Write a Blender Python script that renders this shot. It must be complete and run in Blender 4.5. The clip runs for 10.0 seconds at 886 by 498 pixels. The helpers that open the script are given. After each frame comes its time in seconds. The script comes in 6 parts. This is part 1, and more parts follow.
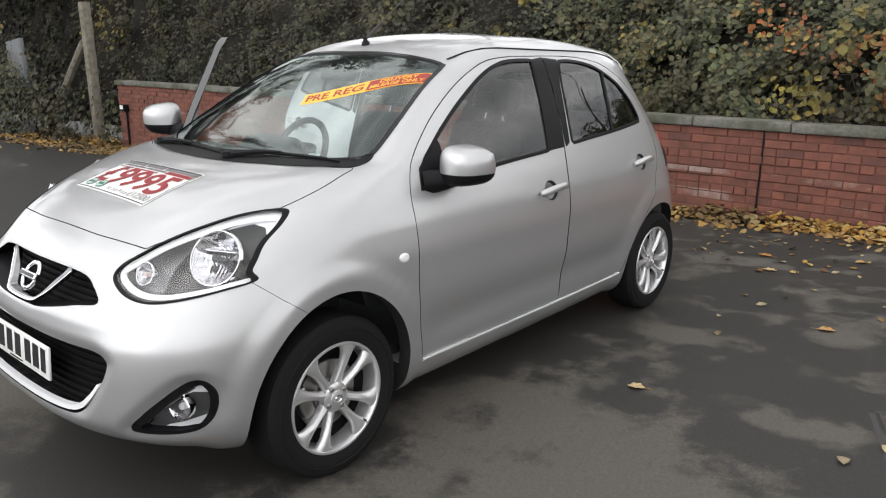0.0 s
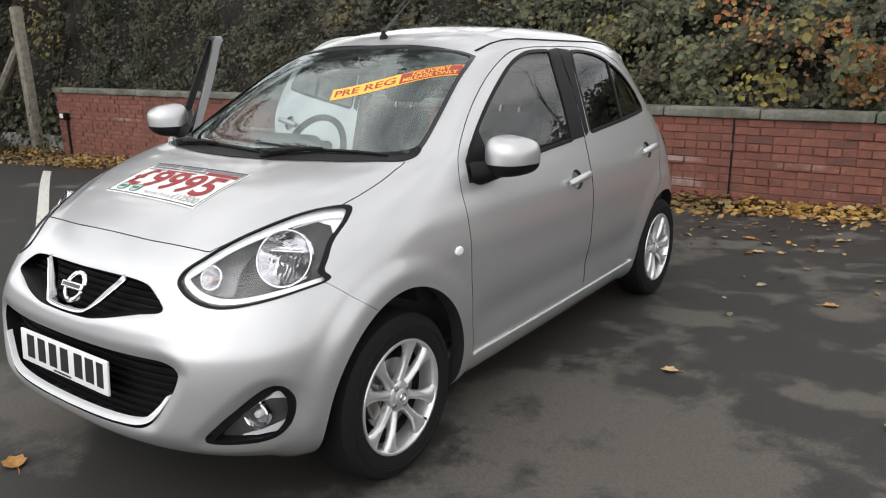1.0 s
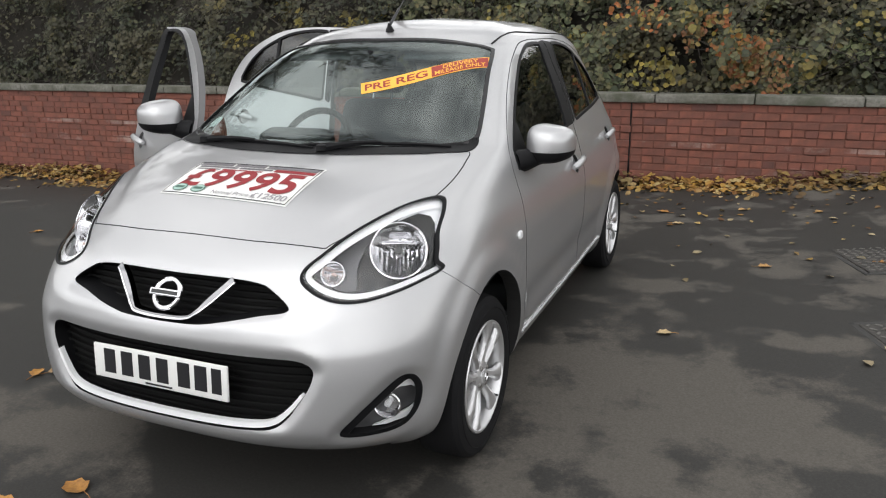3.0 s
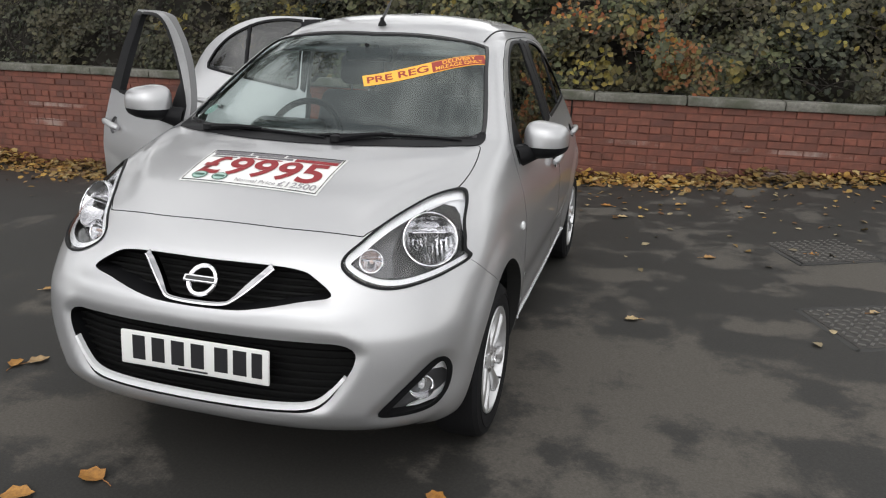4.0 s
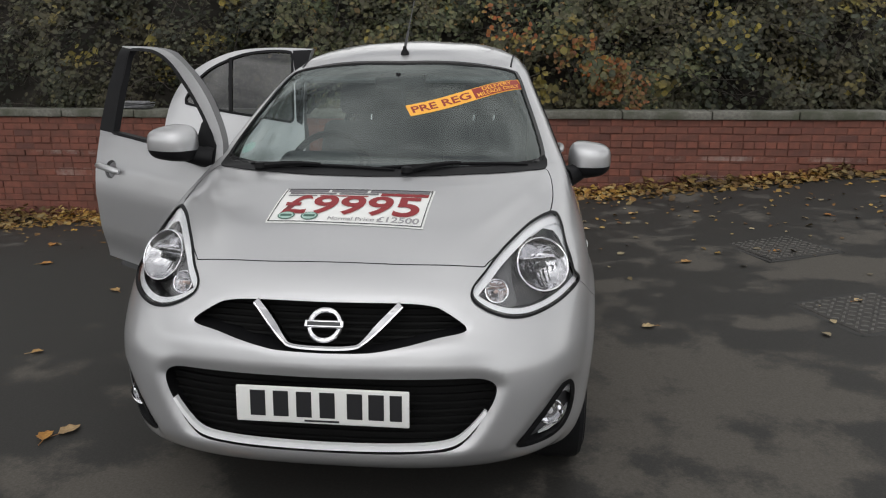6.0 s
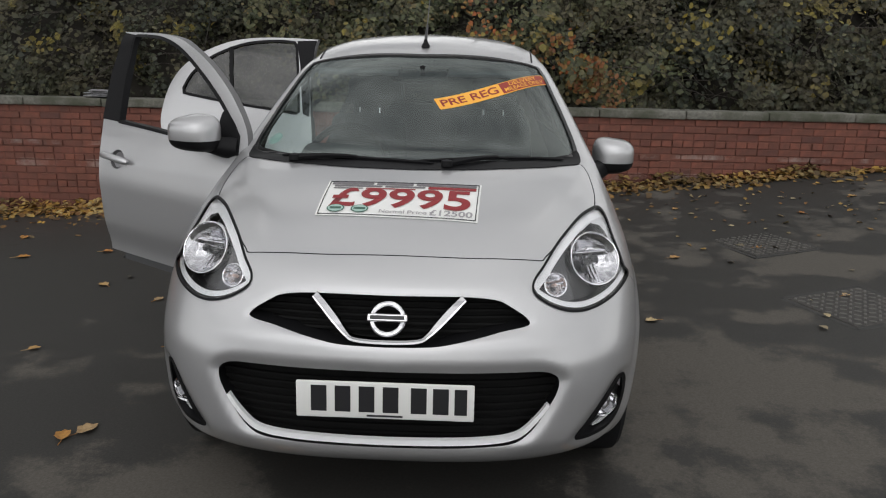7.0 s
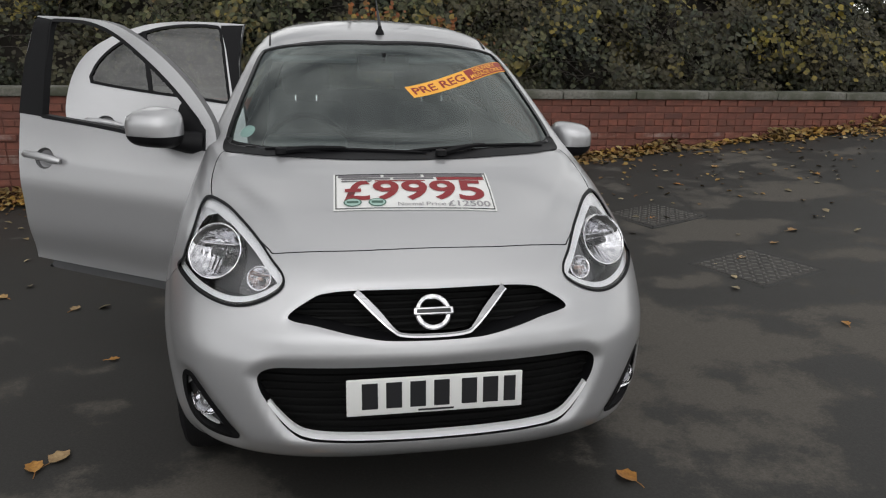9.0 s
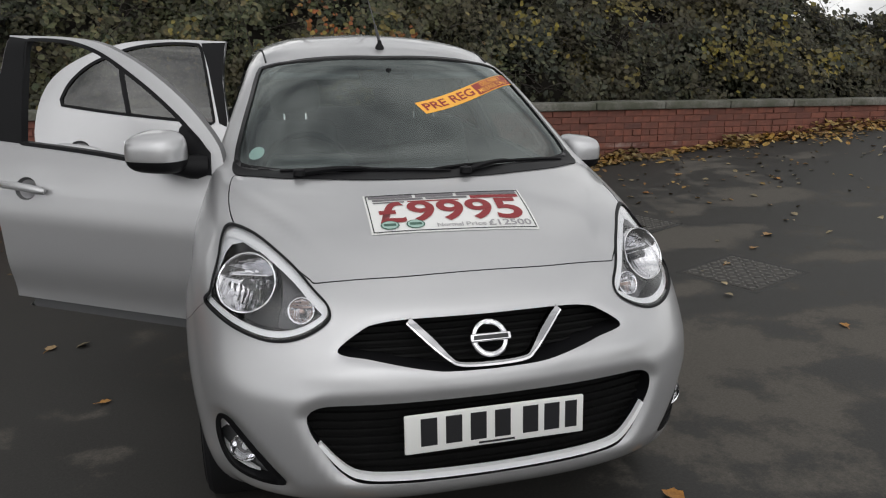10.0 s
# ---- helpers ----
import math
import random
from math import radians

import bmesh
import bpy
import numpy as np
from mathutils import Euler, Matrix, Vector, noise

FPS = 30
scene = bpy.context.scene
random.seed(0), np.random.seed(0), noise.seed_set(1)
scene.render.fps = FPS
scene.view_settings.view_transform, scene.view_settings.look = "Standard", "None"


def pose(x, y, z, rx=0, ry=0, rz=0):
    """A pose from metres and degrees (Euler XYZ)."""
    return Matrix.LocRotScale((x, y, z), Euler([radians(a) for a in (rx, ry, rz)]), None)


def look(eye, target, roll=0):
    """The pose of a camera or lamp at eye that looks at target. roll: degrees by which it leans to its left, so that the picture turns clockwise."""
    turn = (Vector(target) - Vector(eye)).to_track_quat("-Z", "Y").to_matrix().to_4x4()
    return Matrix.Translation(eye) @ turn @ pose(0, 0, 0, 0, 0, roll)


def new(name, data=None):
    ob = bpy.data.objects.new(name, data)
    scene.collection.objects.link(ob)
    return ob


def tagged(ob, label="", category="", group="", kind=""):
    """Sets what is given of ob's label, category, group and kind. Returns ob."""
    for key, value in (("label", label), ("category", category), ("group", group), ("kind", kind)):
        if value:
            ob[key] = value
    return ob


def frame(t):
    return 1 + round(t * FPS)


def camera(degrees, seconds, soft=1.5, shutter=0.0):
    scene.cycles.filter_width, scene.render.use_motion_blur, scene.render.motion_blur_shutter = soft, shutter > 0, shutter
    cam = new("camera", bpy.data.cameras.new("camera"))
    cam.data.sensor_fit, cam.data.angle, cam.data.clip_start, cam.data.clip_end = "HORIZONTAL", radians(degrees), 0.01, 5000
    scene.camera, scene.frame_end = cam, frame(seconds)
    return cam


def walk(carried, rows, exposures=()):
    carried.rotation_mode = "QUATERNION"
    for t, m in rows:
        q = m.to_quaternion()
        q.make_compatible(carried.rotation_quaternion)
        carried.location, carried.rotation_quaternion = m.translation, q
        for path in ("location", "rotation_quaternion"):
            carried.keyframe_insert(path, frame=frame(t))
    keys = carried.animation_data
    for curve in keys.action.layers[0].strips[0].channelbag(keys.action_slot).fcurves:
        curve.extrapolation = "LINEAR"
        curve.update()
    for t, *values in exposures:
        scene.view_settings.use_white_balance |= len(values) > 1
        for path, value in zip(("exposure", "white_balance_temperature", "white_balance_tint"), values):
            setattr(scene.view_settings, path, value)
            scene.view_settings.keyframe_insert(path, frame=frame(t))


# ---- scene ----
cam = camera(61.6, 10.0, 1.15)
PATH = [
    (0, (2.614, -0.773, 1.45), (1.352, 0.695, 0.946), 0.7),
    (0.5, (2.469, -0.918, 1.411), (1.262, 0.598, 0.917), 1.9),
    (1, (2.271, -1.009, 1.415), (1.14, 0.561, 0.912), -0.6),
    (1.5, (2.129, -1.117, 1.422), (1.064, 0.495, 0.907), 2.4),
    (2, (1.973, -1.323, 1.447), (1.036, 0.364, 0.923), 2.7),
    (2.5, (1.813, -1.447, 1.45), (0.972, 0.288, 0.919), 2.5),
    (3, (1.617, -1.509, 1.452), (0.864, 0.263, 0.911), -0.7),
    (4.5, (1.113, -1.805, 1.48), (0.679, 0.068, 0.93), 2.6),
    (5, (0.9, -1.797, 1.476), (0.484, 0.091, 0.964), 0.3),
    (5.2, (0.84, -1.813, 1.492), (0.421, 0.079, 0.996), -0.3),
    (6.3, (0.475, -1.901, 1.484), (0.329, 0.028, 0.977), -0.1),
    (6.5, (0.404, -1.916, 1.484), (0.282, 0.014, 0.976), 0.0),
    (7, (0.235, -1.898, 1.475), (0.162, 0.034, 0.962), 1.1),
    (7.5, (0.119, -1.841, 1.485), (0.17, 0.079, 0.927), -2.9),
    (8, (-0.011, -1.818, 1.475), (0.141, 0.099, 0.923), -0.9),
    (8.5, (-0.183, -1.857, 1.501), (0.07, 0.057, 0.981), -0.2),
    (9, (-0.352, -1.867, 1.498), (0.003, 0.021, 0.943), 1.2),
    (9.5, (-0.5, -1.793, 1.481), (-0.08, 0.089, 0.951), 2.1),
    (10, (-0.64, -1.681, 1.485), (-0.124, 0.181, 0.97), 0.2),
]
EXPOSURES = [(0.0, 0.98), (2.5, 0.85), (4.5, 0.57), (6.5, 0.18), (10.0, 0.12)]
walk(cam, [(t, look(eye, target, roll)) for t, eye, target, roll in PATH], EXPOSURES)


# ---- light ----
world = bpy.data.worlds.new("overcast")
scene.world = world
world.use_nodes = True
wn = world.node_tree
sky = wn.nodes.new("ShaderNodeTexSky")
sky.sky_type, sky.sun_disc, sky.sun_elevation, sky.sun_rotation = "NISHITA", False, radians(48), radians(191)
sky.air_density, sky.dust_density, sky.ozone_density = 1.0, 1.5, 1.0
grey = wn.nodes.new("ShaderNodeHueSaturation")
grey.inputs["Saturation"].default_value = 0.05
wn.links.new(sky.outputs[0], grey.inputs["Color"])
cloud = wn.nodes.new("ShaderNodeMix")
cloud.data_type, cloud.inputs[0].default_value, cloud.inputs[7].default_value = "RGBA", 0.52, (3.3, 3.3, 3.3, 1)
wn.links.new(grey.outputs[0], cloud.inputs[6])
# broken overcast: darker and paler cloud, the same all round the sky
lay = wn.nodes.new("ShaderNodeTexCoord")
drift_map = wn.nodes.new("ShaderNodeMapping")
drift_map.inputs["Scale"].default_value = (1.0, 1.0, 2.6)
puffs = wn.nodes.new("ShaderNodeTexNoise")
puffs.inputs["Scale"].default_value, puffs.inputs["Detail"].default_value, puffs.inputs["Roughness"].default_value = 3.4, 8.0, 0.58
shade = wn.nodes.new("ShaderNodeValToRGB")
shade.color_ramp.elements[0].position, shade.color_ramp.elements[0].color = 0.36, (0.46, 0.47, 0.49, 1)
shade.color_ramp.elements[1].position, shade.color_ramp.elements[1].color = 0.64, (1.46, 1.45, 1.43, 1)
layer = wn.nodes.new("ShaderNodeMix")
layer.data_type, layer.blend_type, layer.inputs[0].default_value = "RGBA", "MULTIPLY", 1.0
wn.links.new(lay.outputs["Generated"], drift_map.inputs[0])
wn.links.new(drift_map.outputs[0], puffs.inputs["Vector"])
wn.links.new(puffs.outputs[0], shade.inputs[0])
wn.links.new(cloud.outputs[2], layer.inputs[6])
wn.links.new(shade.outputs[0], layer.inputs[7])
wn.links.new(layer.outputs[2], wn.nodes["Background"].inputs[0])
wn.nodes["Background"].inputs[1].default_value = 0.212
sun = new("sun", bpy.data.lights.new("sun", "SUN"))
sun.data.energy, sun.data.angle, sun.data.color = 0.30, radians(130), (1.0, 0.985, 0.97)
sun.matrix_world = look((-1.2, -6.0, 6.8), (0, 0, 0))


# ---- materials ----
def material(name, base=(0.5, 0.5, 0.5), rough=0.5, metal=0.0, coat=0.0, spec=0.5):
    m = bpy.data.materials.new(name)
    m.use_nodes = True
    b = m.node_tree.nodes["Principled BSDF"]
    b.inputs["Base Color"].default_value = (*base, 1)
    b.inputs["Roughness"].default_value, b.inputs["Metallic"].default_value = rough, metal
    b.inputs["Coat Weight"].default_value, b.inputs["Coat Roughness"].default_value = coat, 0.07
    b.inputs["Specular IOR Level"].default_value = spec
    return m


def node(m, kind, **values):
    n = m.node_tree.nodes.new("ShaderNode" + kind)
    for key, value in values.items():
        n.inputs[key.replace("_", " ")].default_value = value
    return n


def join(m, a, b, out=0, to=0):
    m.node_tree.links.new(a.outputs[out], b.inputs[to])


def ramp(m, source, stops, out=0):
    r = m.node_tree.nodes.new("ShaderNodeValToRGB")
    e = r.color_ramp.elements
    while len(e) < len(stops):
        e.new(0.5)
    for spot, (p, c) in zip(e, stops):
        spot.position, spot.color = p, (*c, 1) if len(c) == 3 else c
    join(m, source, r, out)
    return r


def grain(m, scale, detail=6, coords="Object", rough=0.6):
    t = m.node_tree.nodes.new("ShaderNodeTexCoord")
    n = node(m, "TexNoise", Scale=scale, Detail=detail, Roughness=rough)
    join(m, t, n, coords, "Vector")
    return n


def mixed(m, fac, a, b, mode="MIX", out=0):
    """A colour mix: fac is a node or a number, a and b nodes or colours."""
    x = m.node_tree.nodes.new("ShaderNodeMix")
    x.data_type, x.blend_type = "RGBA", mode
    for slot, value in ((0, fac), (6, a), (7, b)):
        if isinstance(value, (int, float)):
            x.inputs[slot].default_value = value
        elif isinstance(value, tuple):
            x.inputs[slot].default_value = (*value, 1)
        else:
            m.node_tree.links.new(value.outputs[out if slot == 0 else (2 if value.bl_idname == "ShaderNodeMix" else 0)], x.inputs[slot])
    return x


def set_colour(m, n):
    m.node_tree.links.new(n.outputs[2 if n.bl_idname == "ShaderNodeMix" else 0], m.node_tree.nodes["Principled BSDF"].inputs["Base Color"])


def bumped(m, n, strength, distance=0.01, out=0):
    b = node(m, "Bump", Strength=strength, Distance=distance)
    join(m, n, b, out, "Height")
    join(m, b, m.node_tree.nodes["Principled BSDF"], 0, "Normal")


def roughened(m, n, low, high, out=0):
    r = node(m, "MapRange")
    r.inputs["To Min"].default_value, r.inputs["To Max"].default_value = low, high
    join(m, n, r, out)
    join(m, r, m.node_tree.nodes["Principled BSDF"], 0, "Roughness")


def glass_material(name, tint, least=0.07, shade=1.0, rough=0.01, cast=(1.0, 1.0, 1.0)):
    """Thin glass: clear with a tint, and a mirror that grows towards grazing views."""
    m = bpy.data.materials.new(name)
    m.use_nodes = True
    t = m.node_tree
    t.nodes.remove(t.nodes["Principled BSDF"])
    clear, shine, face, mix, power, scale = (t.nodes.new("ShaderNode" + k) for k in ("BsdfTransparent", "BsdfGlossy", "LayerWeight", "MixShader", "Math", "MapRange"))
    clear.inputs[0].default_value, shine.inputs["Roughness"].default_value = (*tint, 1), rough
    shine.inputs["Color"].default_value = (*(shade * c for c in cast), 1)
    face.inputs[0].default_value, power.operation, power.inputs[1].default_value = 0.5, "POWER", 5.0
    scale.inputs["To Min"].default_value, scale.inputs["To Max"].default_value = least, 0.98
    t.links.new(face.outputs["Facing"], power.inputs[0])
    t.links.new(power.outputs[0], scale.inputs[0])
    t.links.new(scale.outputs[0], mix.inputs[0])
    t.links.new(clear.outputs[0], mix.inputs[1])
    t.links.new(shine.outputs[0], mix.inputs[2])
    t.links.new(mix.outputs[0], t.nodes["Material Output"].inputs[0])
    return m


PAINT = material("silver_paint", (0.56, 0.56, 0.57), 0.38, 0.72, 0.9)
flake = grain(PAINT, 2200, 1)
set_colour(PAINT, ramp(PAINT, flake, [(0.3, (0.46, 0.46, 0.47)), (0.7, (0.60, 0.60, 0.61))]))
roughened(PAINT, grain(PAINT, 3.0, 4), 0.36, 0.43)
# open doors' silver shut faces, greyed in colour to look shaded
EDGEGREY = material("shut_face_half_shade", (0.13, 0.13, 0.132), 0.45, 0.3)
# near-black for silver panels' cut edges: shade of the gaps as colour
SEAM = material("shut_face", (0.02, 0.02, 0.02), 0.7)
BLACK = material("satin_black_plastic", (0.008, 0.008, 0.009), 0.5, spec=0.15)
bumped(BLACK, grain(BLACK, 400, 2), 0.1, 0.001)
GLOSSBLACK = material("gloss_black_plastic", (0.006, 0.006, 0.007), 0.18)
MESHBLACK = material("grille_mesh_black", (0.008, 0.008, 0.008), 0.7, spec=0.08)
BRIGHTWORK = material("glint_chrome", (0.80, 0.80, 0.82), 0.08, 1.0)
# chrome with the dark ground it would mirror put into its colour
DARKCHROME = material("ground_toned_chrome", (0.34, 0.34, 0.35), 0.10, 1.0)
AERIAL = material("aerial_rubber", (0.030, 0.030, 0.032), 0.45)
LINER = material("arch_liner", (0.007, 0.007, 0.007), 0.9, spec=0.1)
RUBBER = material("tyre_rubber", (0.009, 0.009, 0.010), 0.75, spec=0.2)
bumped(RUBBER, grain(RUBBER, 180, 3), 0.15, 0.002)
CHROME = material("chrome", (0.85, 0.85, 0.87), 0.06, 1.0)
REFLECTOR = material("lamp_reflector", (0.72, 0.72, 0.74), 0.10, 1.0)
SATIN = material("bright_trim", (0.90, 0.91, 0.92), 0.30, 0.15)
LAMPGREY = material("lamp_housing", (0.020, 0.021, 0.022), 0.30)
PALEGREY = material("lamp_inner_bezel", (0.12, 0.12, 0.125), 0.30, 0.5)
ALLOY = material("alloy_silver", (0.68, 0.68, 0.69), 0.32, 0.7, 0.5)
DISC = material("brake_steel", (0.35, 0.34, 0.33), 0.4, 1.0)
GLASS = glass_material("window_glass", (0.60, 0.70, 0.68), 0.14, 0.95, 0.04, (0.92, 1.0, 0.98))
SIDEGLASS = glass_material("side_glass", (0.50, 0.52, 0.515), 0.075, 0.95, 0.006)
TINTED = glass_material("rear_glass", (0.26, 0.275, 0.275), 0.09, 0.95, 0.006)
INNERFACE = glass_material("inner_glass_face", (0.98, 0.98, 0.98), 0.0, 0.05)
LENS = glass_material("clear_lens", (0.97, 0.97, 0.975), 0.035)
AMBER = material("indicator_bulb", (0.58, 0.44, 0.39), 0.3)
REDLAMP = material("tail_lamp_red", (0.45, 0.015, 0.012), 0.12)
PLATE = material("plate_white", (0.78, 0.78, 0.76), 0.4)
INK = material("black_print", (0.012, 0.012, 0.014), 0.5)
CLOTH = material("seat_cloth", (0.030, 0.031, 0.033), 0.95)
bumped(CLOTH, grain(CLOTH, 300, 2), 0.3, 0.002)
DASH = material("dashboard_plastic", (0.022, 0.023, 0.025), 0.6)
bumped(DASH, grain(DASH, 500, 2), 0.2, 0.001)
CARDTRIM = material("door_card_grey", (0.11, 0.11, 0.115), 0.7)
LINING = material("pale_headlining", (0.34, 0.34, 0.33), 0.9)
bumped(LINING, grain(LINING, 350, 2), 0.15, 0.001)

# ---- body surface: nested plan outlines by height ----
def curve(pairs):
    """A smooth monotone curve through (key, value) pairs."""
    k, v = np.array(pairs, float).T
    d = np.diff(v) / np.diff(k)
    m = np.r_[d[0], (d[1:] + d[:-1]) / 2, d[-1]]
    for i in range(1, len(m) - 1):
        m[i] = 0 if d[i - 1] * d[i] <= 0 else 2 * d[i - 1] * d[i] / (d[i - 1] + d[i])

    def at(q):
        q = np.clip(np.asarray(q, float), k[0], k[-1])
        i = np.clip(np.searchsorted(k, q) - 1, 0, len(d) - 1)
        h = k[i + 1] - k[i]
        u = (q - k[i]) / h
        return (v[i] * (1 + 2 * u) * (1 - u) ** 2 + v[i + 1] * u * u * (3 - 2 * u)
                + h * (m[i] * u * (1 - u) ** 2 + m[i + 1] * u * u * (u - 1)))

    return at


NOSE = curve([(0.19, 0.31), (0.23, 0.195), (0.27, 0.115), (0.31, 0.069), (0.36, 0.048), (0.45, 0.056), (0.58, 0.068), (0.66, 0.103), (0.74, 0.15), (0.80, 0.195),
              (0.86, 0.265), (0.90, 0.335), (0.95, 0.44), (1.00, 0.58), (1.03, 0.70), (1.06, 0.87), (1.075, 0.95), (1.15, 1.075), (1.274, 1.275),
              (1.36, 1.415), (1.43, 1.545), (1.455, 1.625), (1.477, 1.735), (1.495, 1.90), (1.505, 2.05), (1.512, 2.3)])
SHOULDER = curve([(0.17, 0.80), (0.30, 0.72), (0.60, 0.74), (0.80, 0.90), (0.90, 1.05), (0.97, 1.12), (1.03, 1.20), (1.08, 1.27), (1.15, 1.38),
                  (1.27, 1.56), (1.36, 1.72), (1.43, 1.95), (1.48, 2.15), (1.512, 2.4)])
SQUARE = curve([(0.17, 2.8), (0.45, 3.0), (0.65, 2.85), (0.80, 2.8), (0.95, 2.95), (1.03, 2.8), (1.10, 2.9), (1.30, 3.0), (1.45, 2.8), (1.512, 2.0)])
WIDTH = curve([(0.17, 0.70), (0.20, 0.745), (0.26, 0.785), (0.40, 0.815), (0.60, 0.832), (0.72, 0.832), (0.84, 0.815), (0.93, 0.785), (1.00, 0.757),
               (1.05, 0.737), (1.20, 0.672), (1.35, 0.602), (1.42, 0.570), (1.455, 0.532), (1.48, 0.455), (1.50, 0.32), (1.512, 0.02)])
TAIL = curve([(0.17, 3.72), (0.25, 3.80), (0.45, 3.825), (0.62, 3.80), (0.75, 3.77), (1.00, 3.70), (1.20, 3.58), (1.38, 3.46), (1.43, 3.43),
              (1.455, 3.39), (1.48, 3.25), (1.50, 2.95), (1.512, 2.5)])
HIP = curve([(0.17, 3.2), (0.6, 3.2), (1.0, 3.1), (1.2, 2.95), (1.43, 2.8), (1.512, 2.45)])


def smooth(a, b, v):
    u = np.clip((np.asarray(v, float) - a) / (b - a), 0, 1)
    return u * u * (3 - 2 * u)


def outline(z, inset=0.0, front_least=-1.0, nf=64, ns=42, nr=22):
    """Half of the plan outline at height z, from the front's middle to the rear's middle."""
    yf, ya, n, w, yr, yb = max(NOSE(z) + inset, front_least), SHOULDER(z), SQUARE(z), max(WIDTH(z) - inset, 0.004), TAIL(z) - inset, HIP(z)
    p = np.linspace(0, np.pi / 2, 400)

    def quarter(count, y0, y1):
        x, y = w * np.sin(p) ** (2 / n), y1 + (y0 - y1) * np.cos(p) ** (2 / n)
        s = np.r_[0, np.cumsum(np.hypot(np.diff(x), np.diff(y)))]
        g = np.linspace(0, s[-1], count + 1)
        return np.stack([np.interp(g, s, x), np.interp(g, s, y)], 1)

    side = np.stack([np.full(ns + 1, w), np.linspace(ya, yb, ns + 1)], 1)
    pts = np.concatenate([quarter(nf, yf, ya)[:-1], side[:-1], quarter(nr, yr, yb)[::-1]])
    pts[:, 0] *= 1 - 0.014 * np.clip((pts[:, 1] - 1.3) / 1.2, 0, 3) ** 2
    pts[:, 0] *= 1 - 0.014 * smooth(1.30, 0.75, pts[:, 1])
    return pts


def spline(pts, closed=True, per=6):
    """A smooth curve (Catmull-Rom) through 2D points."""
    p = np.array(pts, float)
    n = len(p)
    out = []
    for i in range(n if closed else n - 1):
        a, b, c, d = (p[(i + k) % n] if closed else p[min(max(i + k, 0), n - 1)] for k in (-1, 0, 1, 2))
        for u in np.arange(per) / per:
            out.append(0.5 * (2 * b + (c - a) * u + (2 * a - 5 * b + 4 * c - d) * u**2 + (3 * b - a - 3 * c + d) * u**3))
    if not closed:
        out.append(p[-1])
    return np.array(out)


def area(poly):
    x, y = np.asarray(poly).T
    return 0.5 * float(np.sum(x * np.roll(y, -1) - np.roll(x, -1) * y))


def shrunk(poly, d):
    """A closed outline moved inwards by d (outwards where negative)."""
    p = np.asarray(poly, float)
    t = np.roll(p, -1, 0) - np.roll(p, 1, 0)
    t /= np.linalg.norm(t, axis=1)[:, None] + 1e-9
    nrm = np.stack([-t[:, 1], t[:, 0]], 1) * (1 if area(p) > 0 else -1)
    return p + nrm * d


def depth_in(poly, x, y):
    """How deep points lie inside a closed outline (negative outside)."""
    p = np.asarray(poly, float)
    best, inside = np.full(x.shape, 1e9), np.zeros(x.shape, bool)
    for a, b in zip(p, np.roll(p, -1, 0)):
        e = b - a
        u = np.clip(((x - a[0]) * e[0] + (y - a[1]) * e[1]) / (e @ e + 1e-12), 0, 1)
        best = np.minimum(best, np.hypot(x - a[0] - u * e[0], y - a[1] - u * e[1]))
        hit = (a[1] > y) != (b[1] > y)
        inside ^= hit & (x < (b[0] - a[0]) * (y - a[1]) / (b[1] - a[1] + 1e-12) + a[0])
    return np.where(inside, best, -best)


def both(half):
    """A closed outline from its right half, listed from the middle's top round to the middle's bottom."""
    h = np.array(half, float)
    return np.concatenate([h, (h * [-1, 1])[::-1]])


# Outlines on the body: front view (x, z), plan (x, y) or side view (y, z)
HEADLAMP = spline([(0.432, 0.783), (0.430, 0.812), (0.462, 0.846), (0.500, 0.885), (0.547, 0.919), (0.602, 0.949), (0.656, 0.961), (0.688, 0.955),
                   (0.706, 0.926), (0.718, 0.880), (0.735, 0.836), (0.745, 0.803), (0.762, 0.777), (0.728, 0.759), (0.680, 0.742), (0.620, 0.729),
                   (0.570, 0.727), (0.520, 0.736), (0.470, 0.756)])
GRILLE = both(spline([(0.0, 0.776), (0.20, 0.777), (0.30, 0.771), (0.352, 0.755), (0.418, 0.707), (0.330, 0.688), (0.215, 0.665), (0.130, 0.652), (0.0, 0.648)], False))
MOUTH = both(spline([(0.0, 0.576), (0.20, 0.577), (0.38, 0.577), (0.468, 0.572), (0.507, 0.548), (0.503, 0.505), (0.474, 0.455), (0.434, 0.397),
                     (0.385, 0.362), (0.30, 0.352), (0.17, 0.347), (0.0, 0.345)], False))
MOUTH_RIM = both(spline([(0.0, 0.612), (0.20, 0.616), (0.38, 0.616), (0.485, 0.606), (0.545, 0.560), (0.535, 0.500), (0.500, 0.430), (0.45, 0.36),
                         (0.39, 0.335), (0.30, 0.325), (0.17, 0.320), (0.0, 0.318)], False))
FOGLAMP = spline([(0.574, 0.339), (0.611, 0.391), (0.653, 0.437), (0.693, 0.48), (0.717, 0.498), (0.737, 0.492), (0.748, 0.458), (0.746, 0.409),
                  (0.733, 0.365), (0.705, 0.333), (0.65, 0.326)])
BONNET = both(spline([(0.0, 0.280), (0.20, 0.281), (0.34, 0.295), (0.430, 0.310), (0.460, 0.318), (0.470, 0.332), (0.496, 0.371), (0.536, 0.444), (0.592, 0.530), (0.631, 0.585),
                      (0.659, 0.640), (0.674, 0.720), (0.680, 0.821), (0.674, 0.934), (0.655, 1.010), (0.600, 0.945), (0.500, 0.880), (0.34, 0.830), (0.2, 0.800),
                      (0.0, 0.788)], False))
